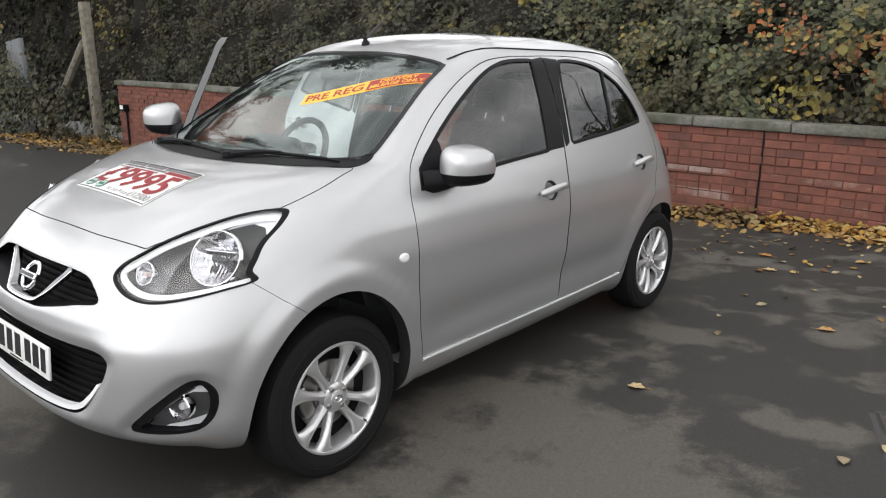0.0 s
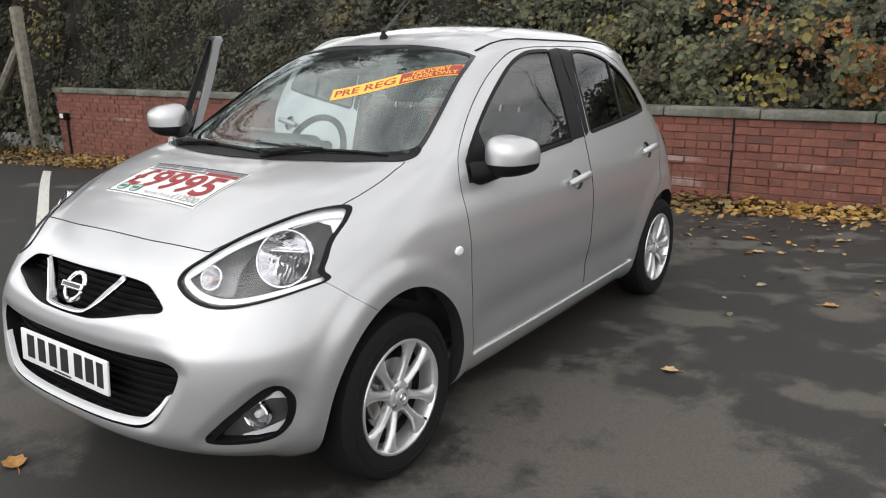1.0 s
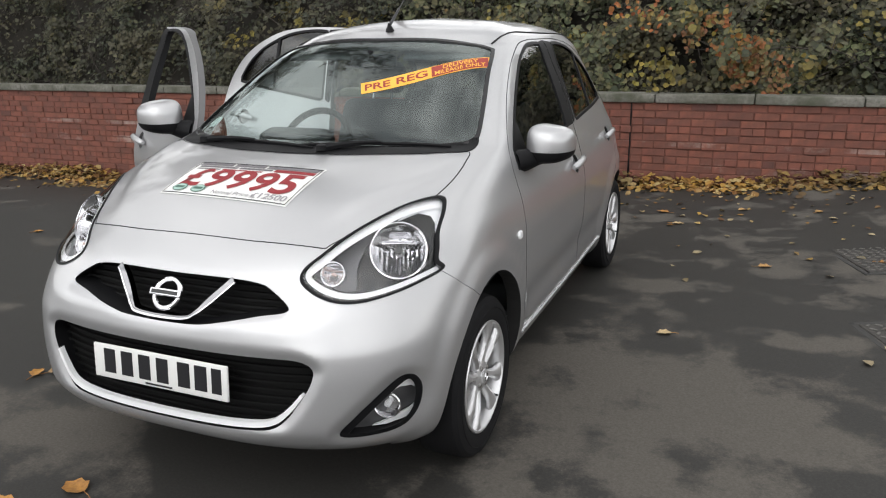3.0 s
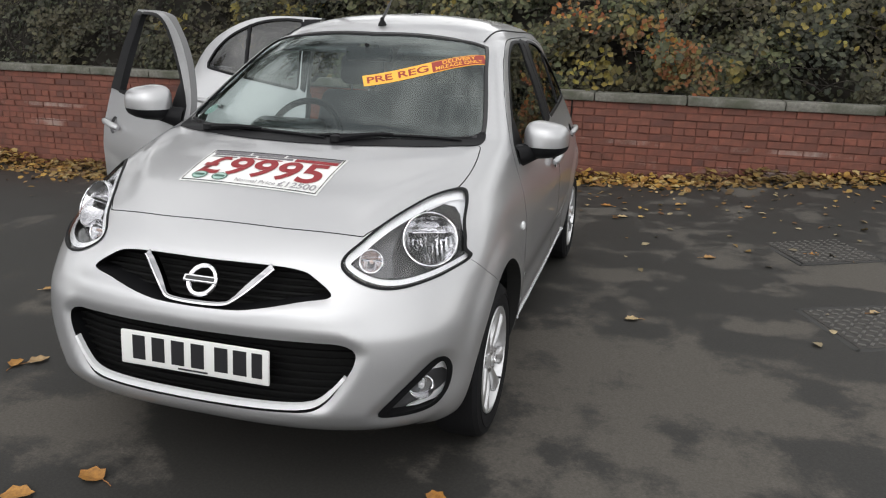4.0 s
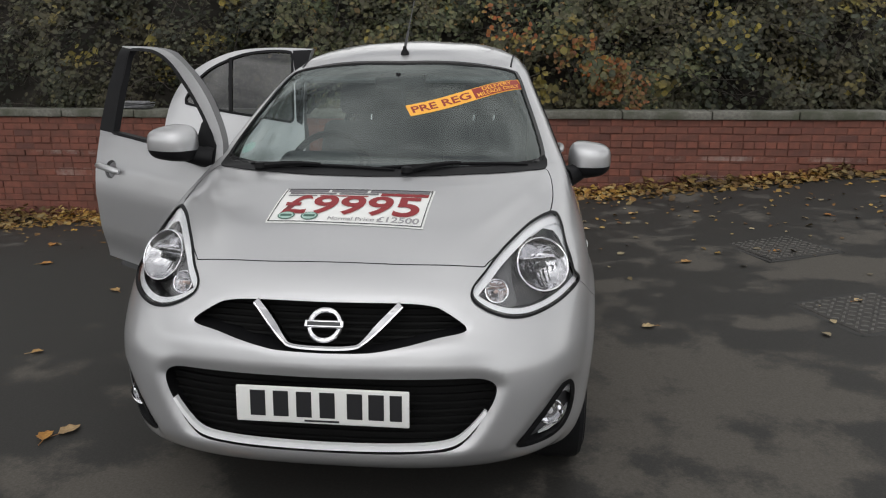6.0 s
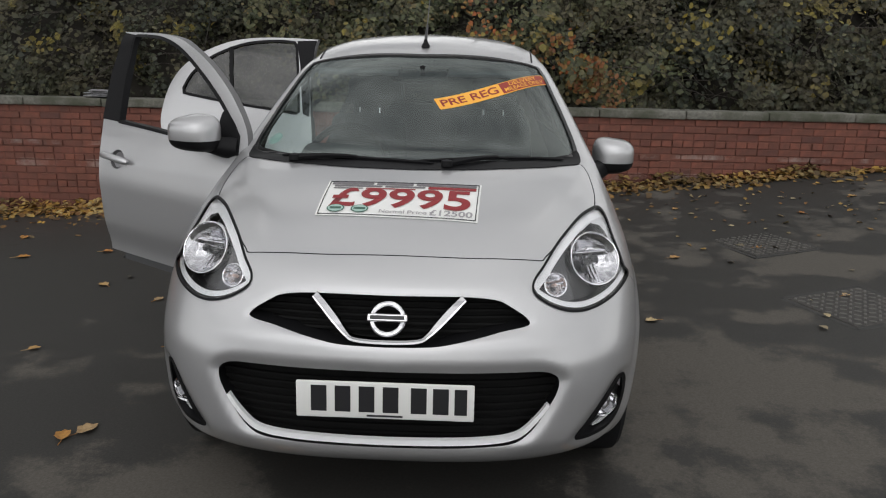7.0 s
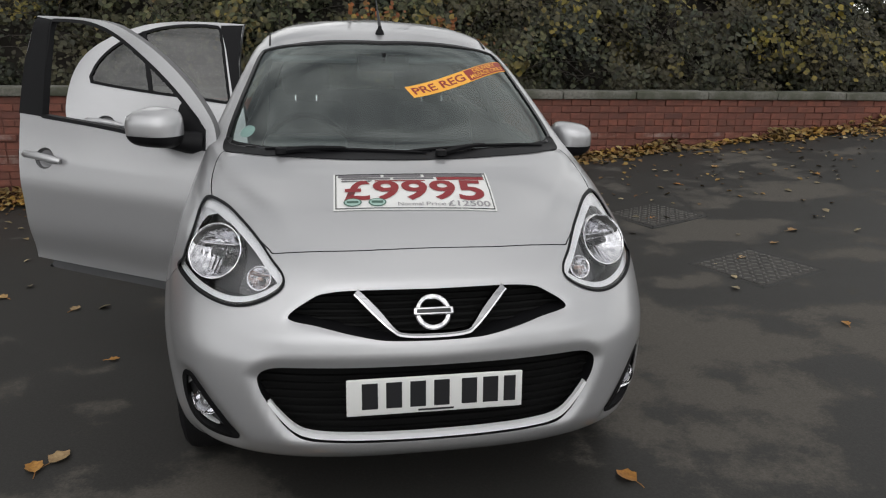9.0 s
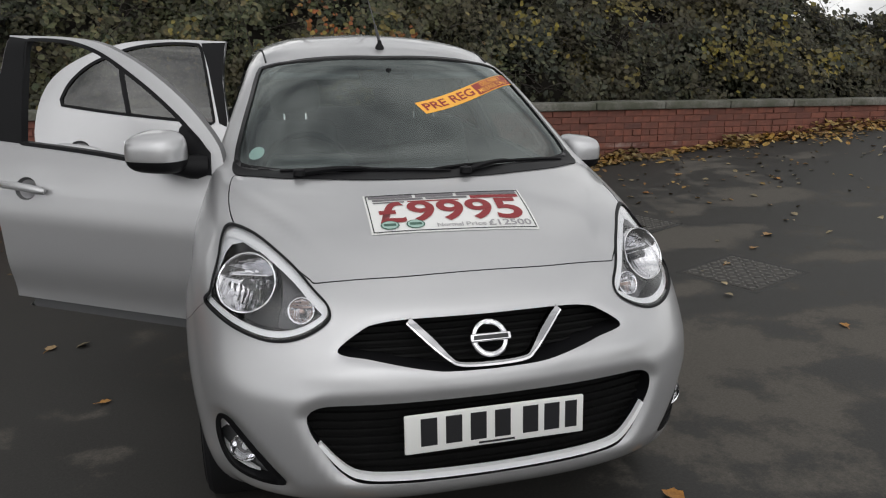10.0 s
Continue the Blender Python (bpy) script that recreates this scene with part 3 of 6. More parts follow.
# lower grille, bright strip and number plate
mouth = part("lower_grille", inside(deep_skin, shrunk(MOUTH, -0.01), "y", -0.3, 0.4), MESHBLACK, car, "black lower grille in the bumper")
field = inside(slat_skin, shrunk(MOUTH, 0.001), "y", -0.3, 0.4)
for k in range(9):
    z0 = 0.362 + 0.0235 * k
    bar = carve(field.copy(), prism([(-0.6, z0), (0.6, z0), (0.6, z0 + 0.007), (-0.6, z0 + 0.007)], "y", -0.3, 0.5), "INTERSECT")
    if len(bar.polygons):
        part("slat", bar, MESHBLACK, mouth)
strip_path = both(spline([(0.0, 0.363), (0.14, 0.365), (0.28, 0.369), (0.36, 0.376), (0.405, 0.392), (0.446, 0.430), (0.479, 0.472)], False, 6))
strip_path = np.concatenate([strip_path[len(strip_path) // 2:][:-1], strip_path[:len(strip_path) // 2]])
# near-white trim in place of metal: the strip's gleam is its colour
part("chrome_strip", inside(bright_skin, ribbon(strip_path, 0.010 + 0.007 * smooth(0.49, 0.40, np.abs(strip_path[:, 0]))), "y", -0.3, 0.4), SATIN, mouth, "chrome strip, its gleam put into a near-white colour")
plate_pose = pose(0.0, 0.070, 0.491, 90 - 4, 0, 0)
plate = part("number_plate", moved(rounded_box(0.52, 0.111, 0.010, 0.004), plate_pose), PLATE, car, "white number plate with black bars for its characters")
for cx in (-0.198, -0.128, -0.058, 0.012, 0.094, 0.158, 0.216):
    part("character_bar", moved(rounded_box(0.046 if cx < 0.2 else 0.036, 0.079, 0.002, 0.0008, 1), plate_pose @ Matrix.Translation((cx + 0.005, 0.004, 0.0055))), INK, plate)
part("maker_bar", moved(rounded_box(0.105, 0.006, 0.002, 0.0008, 1), plate_pose @ Matrix.Translation((0, -0.046, 0.0055))), INK, plate)

# headlamps and fog lamps
def fluted_bowl(r, deep):
    """A lamp's reflector: a shallow dish with upright flutes below and steps above, and a rolled lip."""
    bm = bmesh.new()
    rings = []
    for u in np.linspace(0.10, 1.0, 15):
        row = []
        for k in range(72):
            a = 2 * math.pi * k / 72
            x, y = r * u * math.cos(a), r * u * math.sin(a)
            flute = 0.0030 * abs(math.sin(math.pi * x / (0.17 * r))) * min(1.0, max(0.0, (0.25 * r - y) / (0.2 * r)))
            step = 0.0026 * (math.floor(y / (0.24 * r)) % 2) if y > 0.25 * r else 0.0
            row.append(bm.verts.new((x, y, -deep * (1 - u * u) + (flute + step) * (1 - u ** 6))))
        rings.append(row)
    for rr, z in ((1.06, 0.004), (1.10, -0.004), (1.05, -deep), (0.10, -deep * 1.1)):
        rings.append([bm.verts.new((r * rr * math.cos(2 * math.pi * k / 72), r * rr * math.sin(2 * math.pi * k / 72), z)) for k in range(72)])
    for a, b in list(zip(rings, rings[1:])) + [(rings[-1], rings[0])]:
        for k in range(72):
            bm.faces.new((a[k], a[(k + 1) % 72], b[(k + 1) % 72], b[k]))
    bmesh.ops.recalc_face_normals(bm, faces=bm.faces)
    return bm


for side, s in ((False, 1), (True, -1)):
    tub = carve(inside(film(-0.075, -0.085, "front"), shrunk(HEADLAMP, -0.004), "y", -0.3, 0.9, side), prism([(-2, 0), (-2, 2), (2, 2), (2, 0)], "y", 0.9, 1.0))
    lamp = part("headlamp", tub, LAMPGREY, car, "clear headlamp with a bright surround")
    rim_in = carve(inside(band_skin, shrunk(HEADLAMP, 0.0045), "y", -0.3, 0.8, side), prism(shrunk(HEADLAMP, 0.0075) + np.array([0.008, -0.024]), "y", -0.4, 0.9, side))
    low_in = carve(inside(band_skin, shrunk(HEADLAMP, 0.0045), "y", -0.3, 0.8, side), prism(shrunk(HEADLAMP, 0.0075) + np.array([-0.003, 0.009]), "y", -0.4, 0.9, side))
    part("upper_band", rim_in, SATIN, lamp, "bright silver band")
    part("lower_band", low_in, SATIN, lamp, "bright silver band")
    gasket = carve(inside(trim_front, shrunk(HEADLAMP, -0.0028), "y", -0.3, 0.8, side), prism(shrunk(HEADLAMP, 0.0032), "y", -0.4, 0.9, side))
    part("gasket", gasket, BLACK, lamp)
    cover = part("lens", inside(lens_skin, shrunk(HEADLAMP, 0.003), "y", -0.3, 0.8, side), LENS, lamp, "clear plastic lens")
    cover.visible_shadow = False
    for name, (bx, bz), r, deep, back in (("main_bowl", (0.652, 0.853), 0.084, 0.050, 0.026), ("indicator_bowl", (0.506, 0.806), 0.034, 0.028, 0.024)):
        p, n, _ = skin_ahead(bx, bz)
        d = (n * 0.95 + Vector((0.12, -1.0, 0.12))).normalized()
        spot = p - n * back
        m = facing((s * spot.x, spot.y, spot.z), (s * d.x, d.y, d.z))
        bowl = part(name, moved(fluted_bowl(r, deep), m), REFLECTOR, lamp, "faceted chrome reflector", 20)
        part("bulb", moved(lathe([(0.0, r * 0.1), (r * 0.15, r * 0.04), (r * 0.16, -deep * 0.9), (0.0, -deep)], 16, "z"), m), AMBER if r < 0.05 else LAMPGREY, bowl)
        part("bowl_ring", moved(tube([(r * 1.03 * math.cos(a), r * 1.03 * math.sin(a), 0.004) for a in np.linspace(0, 2 * math.pi, 41)[:-1]], 0.0032, 8, True), m), CHROME, bowl)
        if r > 0.05:
            part("bowl_shade", moved(rounded_box(r * 1.30, 0.005, 0.016, 0.002), m @ Matrix.Translation((0, 0.026, -0.020))), REFLECTOR, bowl)
            for k in range(11):
                part("shade_fin", moved(rounded_box(0.0035, 0.010, 0.014, 0.001, 1), m @ Matrix.Translation((r * (-0.55 + 0.11 * k), 0.019, -0.020))), LAMPGREY, bowl)
    # the housing pales towards its inner end
    inner_poly = [(0.438, 0.780), (0.440, 0.806), (0.470, 0.842), (0.512, 0.880), (0.566, 0.912), (0.540, 0.850), (0.545, 0.790), (0.560, 0.740), (0.500, 0.748)]
    part("inner_bezel", inside(film(-0.046, -0.050, "front"), spline(inner_poly, True, 3), "y", -0.3, 0.8, side), PALEGREY, lamp, "satin grey bezel")
    crescent = ribbon([(0.600, 0.908), (0.640, 0.927), (0.680, 0.922), (0.704, 0.896), (0.718, 0.860), (0.728, 0.830)], [0.004, 0.012, 0.026, 0.024, 0.014, 0.004])
    part("bowl_wing", inside(film(-0.0165, -0.0205, "front"), crescent, "y", -0.3, 0.8, side), SATIN, lamp, "bright pointed surround")
    inner = shrunk(FOGLAMP, 0.012) + np.array([0.004, -0.003])
    fog = part("fog_lamp", carve(inside(trim_front, shrunk(FOGLAMP, -0.003), "y", -0.3, 0.5, side), prism(inner, "y", -0.4, 0.6, side)), BLACK, car, "fog lamp in a black bezel")
    part("bezel_wall", carve(inside(film(0.003, -0.045, "front"), shrunk(FOGLAMP, -0.001), "y", -0.3, 0.5, side), prism(shrunk(FOGLAMP, 0.010), "y", -0.4, 0.6, side)), BLACK, fog)
    part("reflector", inside(film(-0.030, -0.035, "front"), shrunk(FOGLAMP, 0.002), "y", -0.3, 0.5, side), PALEGREY, fog)
    part("bright_edge", inside(film(-0.014, -0.026, "front"), ribbon([(0.595, 0.355), (0.630, 0.398), (0.667, 0.436), (0.700, 0.470)], [0.004, 0.006, 0.010, 0.010]), "y", -0.3, 0.5, side), REFLECTOR, fog, "bright piece of the lamp's surround")
    # near-white wedges: light caught by the surround, put in as colour
    for wedge in ([(0.670, 0.444), (0.700, 0.456), (0.721, 0.450), (0.737, 0.428), (0.737, 0.470), (0.720, 0.482), (0.705, 0.476)], [(0.635, 0.346), (0.675, 0.358), (0.710, 0.374), (0.731, 0.394), (0.727, 0.368), (0.705, 0.346), (0.665, 0.340)]):
        part("bright_wing", inside(film(-0.016, -0.026, "front"), wedge, "y", -0.3, 0.5, side), SATIN, fog, "bright piece of the lamp's surround")
    p, n, _ = skin_ahead(0.687, 0.408)
    m = facing((s * (p.x - n.x * 0.018), p.y - n.y * 0.018, p.z), (s * 0.30, -1, 0.05))
    part("lamp_ring", moved(lathe([(0.040, -0.02), (0.042, 0.006), (0.039, 0.010), (0.035, 0.004), (0.029, -0.014), (0.0, -0.018)], 32, "z"), m), CHROME, fog)
    part("bulb", moved(lathe([(0.0, 0.004), (0.010, 0.0), (0.011, -0.016), (0.0, -0.016)], 14, "z"), m), SATIN, fog)
    part("lamp_lens", moved(lathe([(0.031, 0.004), (0.022, 0.009), (0.010, 0.012), (0.0, 0.0125)], 28, "z"), m), LENS, fog)


# wheels
def wheel(x, y, turn):
    s = 1 if x > 0 else -1
    tread = [(0.196, -0.165), (0.215, -0.172), (0.250, -0.178), (0.275, -0.172), (0.288, -0.158), (0.293, -0.135), (0.293, -0.040), (0.288, -0.017), (0.275, -0.003), (0.250, 0.003),
             (0.225, 0.001), (0.208, -0.004), (0.196, -0.010), (0.196, -0.165)]
    m = pose(x, y, 0.293, 0, 0, 0) @ Matrix.Diagonal((s, 1, 1, 1)) @ pose(0, 0, 0, turn, 0, 0)

    def set_in(bm):
        moved(bm, m)
        bmesh.ops.recalc_face_normals(bm, faces=bm.faces)
        return bm

    w = part("wheel", set_in(lathe([(0.199, -0.150), (0.199, -0.012), (0.203, -0.004), (0.201, 0.0), (0.194, 0.0), (0.190, -0.008), (0.186, -0.020), (0.182, -0.060), (0.175, -0.150),
                                    (0.199, -0.150)], 72)), ALLOY, car, "silver eight-spoke alloy wheel with a black tyre")
    tyre = part("tyre", set_in(lathe(tread, 72)), RUBBER, w, "black rubber tyre")
    part("sidewall_rib", set_in(lathe([(0.247, 0.001), (0.250, 0.0055), (0.253, 0.001), (0.250, -0.003), (0.247, 0.001)], 72)), RUBBER, w)
    part("barrel", set_in(lathe([(0.0, -0.075), (0.150, -0.075), (0.180, -0.070), (0.180, -0.150), (0.0, -0.150)], 48)), LINER, w)
    part("brake_disc", set_in(lathe([(0.0, -0.050), (0.065, -0.050), (0.067, -0.062), (0.125, -0.062), (0.126, -0.070), (0.0, -0.070)], 48)), DISC, w)
    part("caliper", set_in(moved(rounded_box(0.05, 0.05, 0.12, 0.012), pose(-0.055, -0.115, 0.03, 15, 0, 0))), DISC, w)
    for k in range(8):
        a = 2 * math.pi * (k + 0.5) / 8
        bm = bmesh.new()
        rows = []
        for r, hw, f, t in ((0.030, 0.019, -0.016, 0.030), (0.056, 0.0175, -0.016, 0.030), (0.085, 0.0150, -0.012, 0.028), (0.115, 0.0150, -0.008, 0.026), (0.145, 0.0185, -0.005, 0.024), (0.168, 0.0260, -0.003, 0.024), (0.184, 0.0380, -0.003, 0.026), (0.194, 0.0520, -0.004, 0.030)):
            skew = 0.016 * (1 if k % 2 else -1) * math.sin(math.pi * min(r / 0.19, 1.0) * 0.5) ** 2
            rows.append([bm.verts.new((f - h, skew + w_ * hw, r)) for h, w_ in ((t, -1.0), (0.013, -1.0), (0.004, -0.70), (-0.001, 0.15 * (1 if k % 2 else -1)), (0.004, 0.70), (0.013, 1.0), (t, 1.0))])
        for p, q in zip(rows, rows[1:]):
            for i in range(7):
                bm.faces.new((p[i], p[(i + 1) % 7], q[(i + 1) % 7], q[i]))
        bm.faces.new(rows[0]), bm.faces.new(rows[-1][::-1])
        moved(bm, Matrix.Rotation(a, 4, "X"))
        part("spoke", set_in(bm), ALLOY, w, "", 40)
    part("hub", set_in(lathe([(0.056, -0.040), (0.054, -0.018), (0.044, -0.012), (0.030, -0.010), (0.0, -0.010)], 40)), ALLOY, w)
    cap = part("centre_cap", set_in(lathe([(0.027, -0.012), (0.026, -0.004), (0.020, -0.002), (0.0, -0.001)], 32)), ALLOY, w)
    part("cap_ring", set_in(moved(tube([(0.0, 0.013 * math.cos(b), 0.013 * math.sin(b)) for b in np.linspace(0, 2 * math.pi, 25)[:-1]], 0.0028, 6, True), Matrix.Translation((-0.001, 0, 0)))), CHROME, w)
    for k in range(4):
        b = 2 * math.pi * k / 4 + 0.4
        part("wheel_nut", set_in(moved(lathe([(0.010, -0.03), (0.010, -0.010), (0.006, -0.007), (0.0, -0.007)], 12), Matrix.Translation((0, 0.041 * math.cos(b), 0.041 * math.sin(b))))), DISC, w)
    part("valve", set_in(moved(lathe([(0.004, -0.03), (0.004, 0.002), (0.0, 0.003)], 8), Matrix.Translation((0, 0.105, -0.148)))), INK, w)


for x, y, turn in ((0.803, 0.79, 8), (-0.803, 0.79, 40), (0.797, 3.24, 25), (-0.797, 3.24, 60)):
    wheel(x, y, turn)


# doors: built closed on the left, mirrored and swung open on the right
def strap(poly, skin=None):
    return inside(skin or trim_side, poly, "x", 0.3, 1.2)


FRONT_PILLAR = [(2.232, 1.436), (2.338, 1.446), (2.334, 1.257), (2.294, 1.060), (2.290, 1.036), (2.140, 1.030), (2.190, 1.200)]
REAR_PILLAR = [(2.350, 1.446), (2.470, 1.438), (2.420, 1.310), (2.345, 1.052), (2.306, 1.036), (2.304, 1.060), (2.344, 1.257)]


def door(key, swing=None):
    """A door with its pane, seals, handle and, at the front, its mirror. swing: the pose of the open door."""
    right = swing is not None
    fit = (lambda me: flipped(me)) if right else (lambda me: me)
    front = key == "front"
    pane, edge = (FRONT_PANE, FRONT_DOOR) if front else (REAR_PANE, REAR_DOOR)
    sheet = carve(doors[key], prism([(0.5, 0.0), (4.0, 0.0), (4.0, 0.40), (0.5, 0.40)], "x", 0.2, 1.4)) if right else doors[key].copy()
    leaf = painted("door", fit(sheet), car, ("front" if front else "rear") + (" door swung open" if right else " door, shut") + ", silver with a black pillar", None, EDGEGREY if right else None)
    skin = inside(pane_side, shrunk(pane, -0.008), "x", 0.3, 1.2)
    if not (right and front):
        glass = part("window_glass", fit(skin), SIDEGLASS if front else TINTED, leaf)
        glass.visible_shadow = False
    part("window_seal", fit(carve(strap(shrunk(pane, -0.009)), prism(shrunk(pane, 0.005), "x", 0.2, 1.3))), BLACK, leaf, "black rubber seal")
    if right:
        part("window_channel", fit(carve(inside(film(-0.0045, -0.030, "left"), shrunk(pane, -0.003), "x", 0.3, 1.2), prism(shrunk(pane, 0.004), "x", 0.2, 1.3))), BLACK, leaf, "black run channel")
    part("pillar_trim", fit(strap(FRONT_PILLAR if front else REAR_PILLAR, film(0.0018, -0.004, "left"))), BLACK, leaf, "satin black pillar trim")
    if front:
        part("corner_trim", fit(strap([(1.242, 0.962), (1.262, 1.040), (1.330, 1.095), (1.400, 1.138), (1.412, 1.120), (1.415, 0.985), (1.36, 0.960)])), BLACK, leaf)
    else:
        part("quarter_bar", fit(strap(ribbon([(2.885, 1.384), (2.845, 1.230), (2.800, 1.074)], 0.022))), BLACK, leaf)
    # handle in its dish
    p, n, _ = skin_beside(*GRIP[key])
    m = facing(p, n)
    dish = bmesh.new()
    bmesh.ops.create_uvsphere(dish, u_segments=32, v_segments=16, radius=1)
    bmesh.ops.delete(dish, geom=[v for v in dish.verts if v.co.z > 0.06], context="VERTS")
    bmesh.ops.reverse_faces(dish, faces=dish.faces)
    part("handle_dish", fit(bm_mesh(moved(dish, m @ Matrix.Diagonal((0.0545, 0.0465, 0.0235, 1))))), PAINT, leaf, "hollowed finger recess")
    lean = m @ pose(0, 0, 0, 0, 0, 4)
    grip = tube([(-0.108 + 0.0196 * k, 0.004 * math.sin(k * 0.29), 0.012 + 0.022 * math.sin(math.pi * k / 11) ** 0.6) for k in range(12)], [0.012] + [0.0165] * 10 + [0.012], 12)
    part("handle", fit(bm_mesh(moved(grip, lean))), PAINT, leaf, "silver pull handle")
    if front:
        c = Vector((0.852, 1.405, 1.046))
        cap = superquadric(0.091, 0.100, 0.075, 0.60)
        for v in cap.verts:
            v.co.y += 0.022 * (v.co.x / 0.086) ** 2 * (1 if v.co.y < 0 else 0.2)
            v.co.z *= 1 - 0.14 * (v.co.x / 0.086)
        moved(cap, Matrix.Translation(c) @ pose(0, 0, 0, 0, 0, -8))
        shell = bm_mesh(cap)
        split = c.z - 0.023
        low = prism([(-2, -1), (2, -1), (2, split), (-2, split)], "y", 0.0, 3.0)
        top = part("mirror_cap", fit(carve(shell.copy(), low)), PAINT, leaf, "silver mirror cap")
        part("mirror_base", fit(carve(shell, prism([(-2, split - 0.001), (2, split - 0.001), (2, 3), (-2, 3)], "y", 0.0, 3.0))), BLACK, leaf, "black mirror foot")
        part("mirror_arm", fit(bm_mesh(tube([(0.735, 1.29, 0.982), (0.77, 1.33, 0.988), (0.80, 1.36, 0.998), (0.84, 1.40, 1.013)], [0.052, 0.044, 0.039, 0.036], 12))), BLACK, leaf)
        part("mirror_glass", fit(bm_mesh(moved(rounded_box(0.125, 0.004, 0.080, 0.0015), Matrix.Translation(c + Vector((0.0, 0.0972, 0.006))) @ pose(0, 0, 0, 0, 0, -8)))), CHROME, leaf)
    if right:
        # inner trim seen through the screen
        card = carve(inside(film(-0.046, -0.062, "left"), shrunk(edge, 0.035), "x", 0.3, 1.2), prism([(0, 0.99), (4, 0.99), (4, 2), (0, 2)], "x", 0.2, 1.3))
        part("door_card", fit(card), CARDTRIM, leaf, "grey inner trim")
        leaf.matrix_basis = swing
    return leaf


def swung(hx, hy, angle, lift, rise):
    """Turned about an upright hinge, and lifted a little as the leaning hinge does."""
    a = radians(angle)
    out = Vector((-math.sin(a), math.cos(a), 0))
    tilt = Matrix.Rotation(rise, 4, Vector((0, 0, 1)).cross(out) * -1)
    return Matrix.Translation((hx, hy, lift)) @ tilt @ Matrix.Rotation(a, 4, "Z") @ Matrix.Translation((-hx, -hy, 0))


door("front")
door("rear")
door("front", swung(-0.67, 1.22, 57, 0.080, 0.01))
door("rear", swung(-0.70, 2.29, 76, 0.075, 0.04))

# small outside parts
part("sill_strip", inside(film(0.007, -0.010, "left"), ribbon([(1.222, 0.303), (1.8, 0.301), (2.4, 0.299), (2.78, 0.298), (2.83, 0.306)], 0.008), "x", 0.4, 1.2), SATIN, car)
p, n, _ = skin_beside(1.092, 0.744)
part("side_repeater", moved(lathe([(0.0, -0.002), (0.021, -0.002), (0.021, 0.003), (0.015, 0.007), (0.0, 0.008)], 28, "z"), facing(p, n) @ Matrix.Diagonal((1.15, 0.8, 1, 1))), SATIN, car, "small clear side repeater")
for s in (1, -1):
    edge_path = [(0.545 + 0.02 * math.sin(u * 3), y_) for u, y_ in zip(np.linspace(0, 1, 14), np.linspace(1.70, 3.20, 14))]
    bar = []
    for x_, y_ in edge_path:
        q, n, _ = skin_below(s * (0.497 + 0.010 * math.sin((y_ - 1.7) * 2)), y_)
        bar.append(q + n * 0.001)
    part("roof_moulding", tube(bar, 0.0042, 6), BLACK, car, "black roof channel moulding")
q, n, _ = skin_below(0.0, 1.700)
aerial = part("aerial_base", moved(lathe([(0.0, -0.002), (0.021, -0.002), (0.018, 0.010), (0.010, 0.022), (0.007, 0.036), (0.0, 0.037)], 20, "z"), facing(q, (0, -0.15, 1))), BLACK, car, "black roof aerial")
part("rod", tube([q + Vector((0, 0.004, 0.030)), q + Vector((0, 0.060, 0.072)), q + Vector((0, 0.10, 0.102)), q + Vector((0, 0.105, 0.106)), q + Vector((0, 0.36, 0.290))], [0.0075, 0.0065, 0.0055, 0.0028, 0.0022], 8), AERIAL, aerial)
for side in (False, True):
    lampshape = [(3.40, 0.98), (3.46, 1.02), (3.62, 0.99), (3.78, 0.90), (3.80, 0.72), (3.66, 0.72), (3.56, 0.80), (3.46, 0.90)]
    part("tail_lamp", inside(film(0.004, -0.010), spline(lampshape), "x", 0.3, 1.2, side), REDLAMP, car, "red tail lamp")
flap = spline([(3.385, 0.845), (3.385, 0.945), (3.40, 0.957), (3.49, 0.957), (3.505, 0.945), (3.505, 0.845), (3.49, 0.833), (3.40, 0.833)], True, 4)
part("fuel_flap", carve(inside(film(0.0012, -0.004, "left"), flap, "x", 0.3, 1.2), prism(shrunk(flap, 0.004), "x", 0.2, 1.3)), SEAM, car)
part("rear_window", inside(pane_all, shrunk(HATCH_PANE, -0.006), "y", 3.2, 4.0), TINTED, car).visible_shadow = False
wing_mesh = inside(film(0.009, -0.004), [(-0.50, 3.26), (0.50, 3.26), (0.46, 3.45), (-0.46, 3.45)], "z", 1.36, 1.6)
part("roof_spoiler", wing_mesh, PAINT, car)


def clear_inside(ob):
    """A pane mirrors once, at its outer face, with the skin's smooth normals; its inner face is plain clear glass."""
    me = ob.data
    me.materials.append(INNERFACE)
    back = Matrix.Diagonal((-1, 1, 1)) if ob.parent and ob.parent.matrix_basis != Matrix.Identity(4) else Matrix.Identity(3)
    near = [back @ skin_at(back @ v.co, _panenormal)[1] for v in me.vertices]
    loops = [None] * len(me.loops)
    for p in me.polygons:
        outer = near[p.vertices[0]].dot(p.normal)
        if outer < 0.3:
            p.material_index = 1
        for i in p.loop_indices:
            n = near[me.loops[i].vertex_index]
            loops[i] = n if outer > 0.7 else -n if outer < -0.7 else p.normal
    me.normals_split_custom_set(loops)


for ob in [o for o in bpy.data.objects if o.name.split(".")[0] in ("windscreen", "window_glass", "rear_window")]:
    clear_inside(ob)

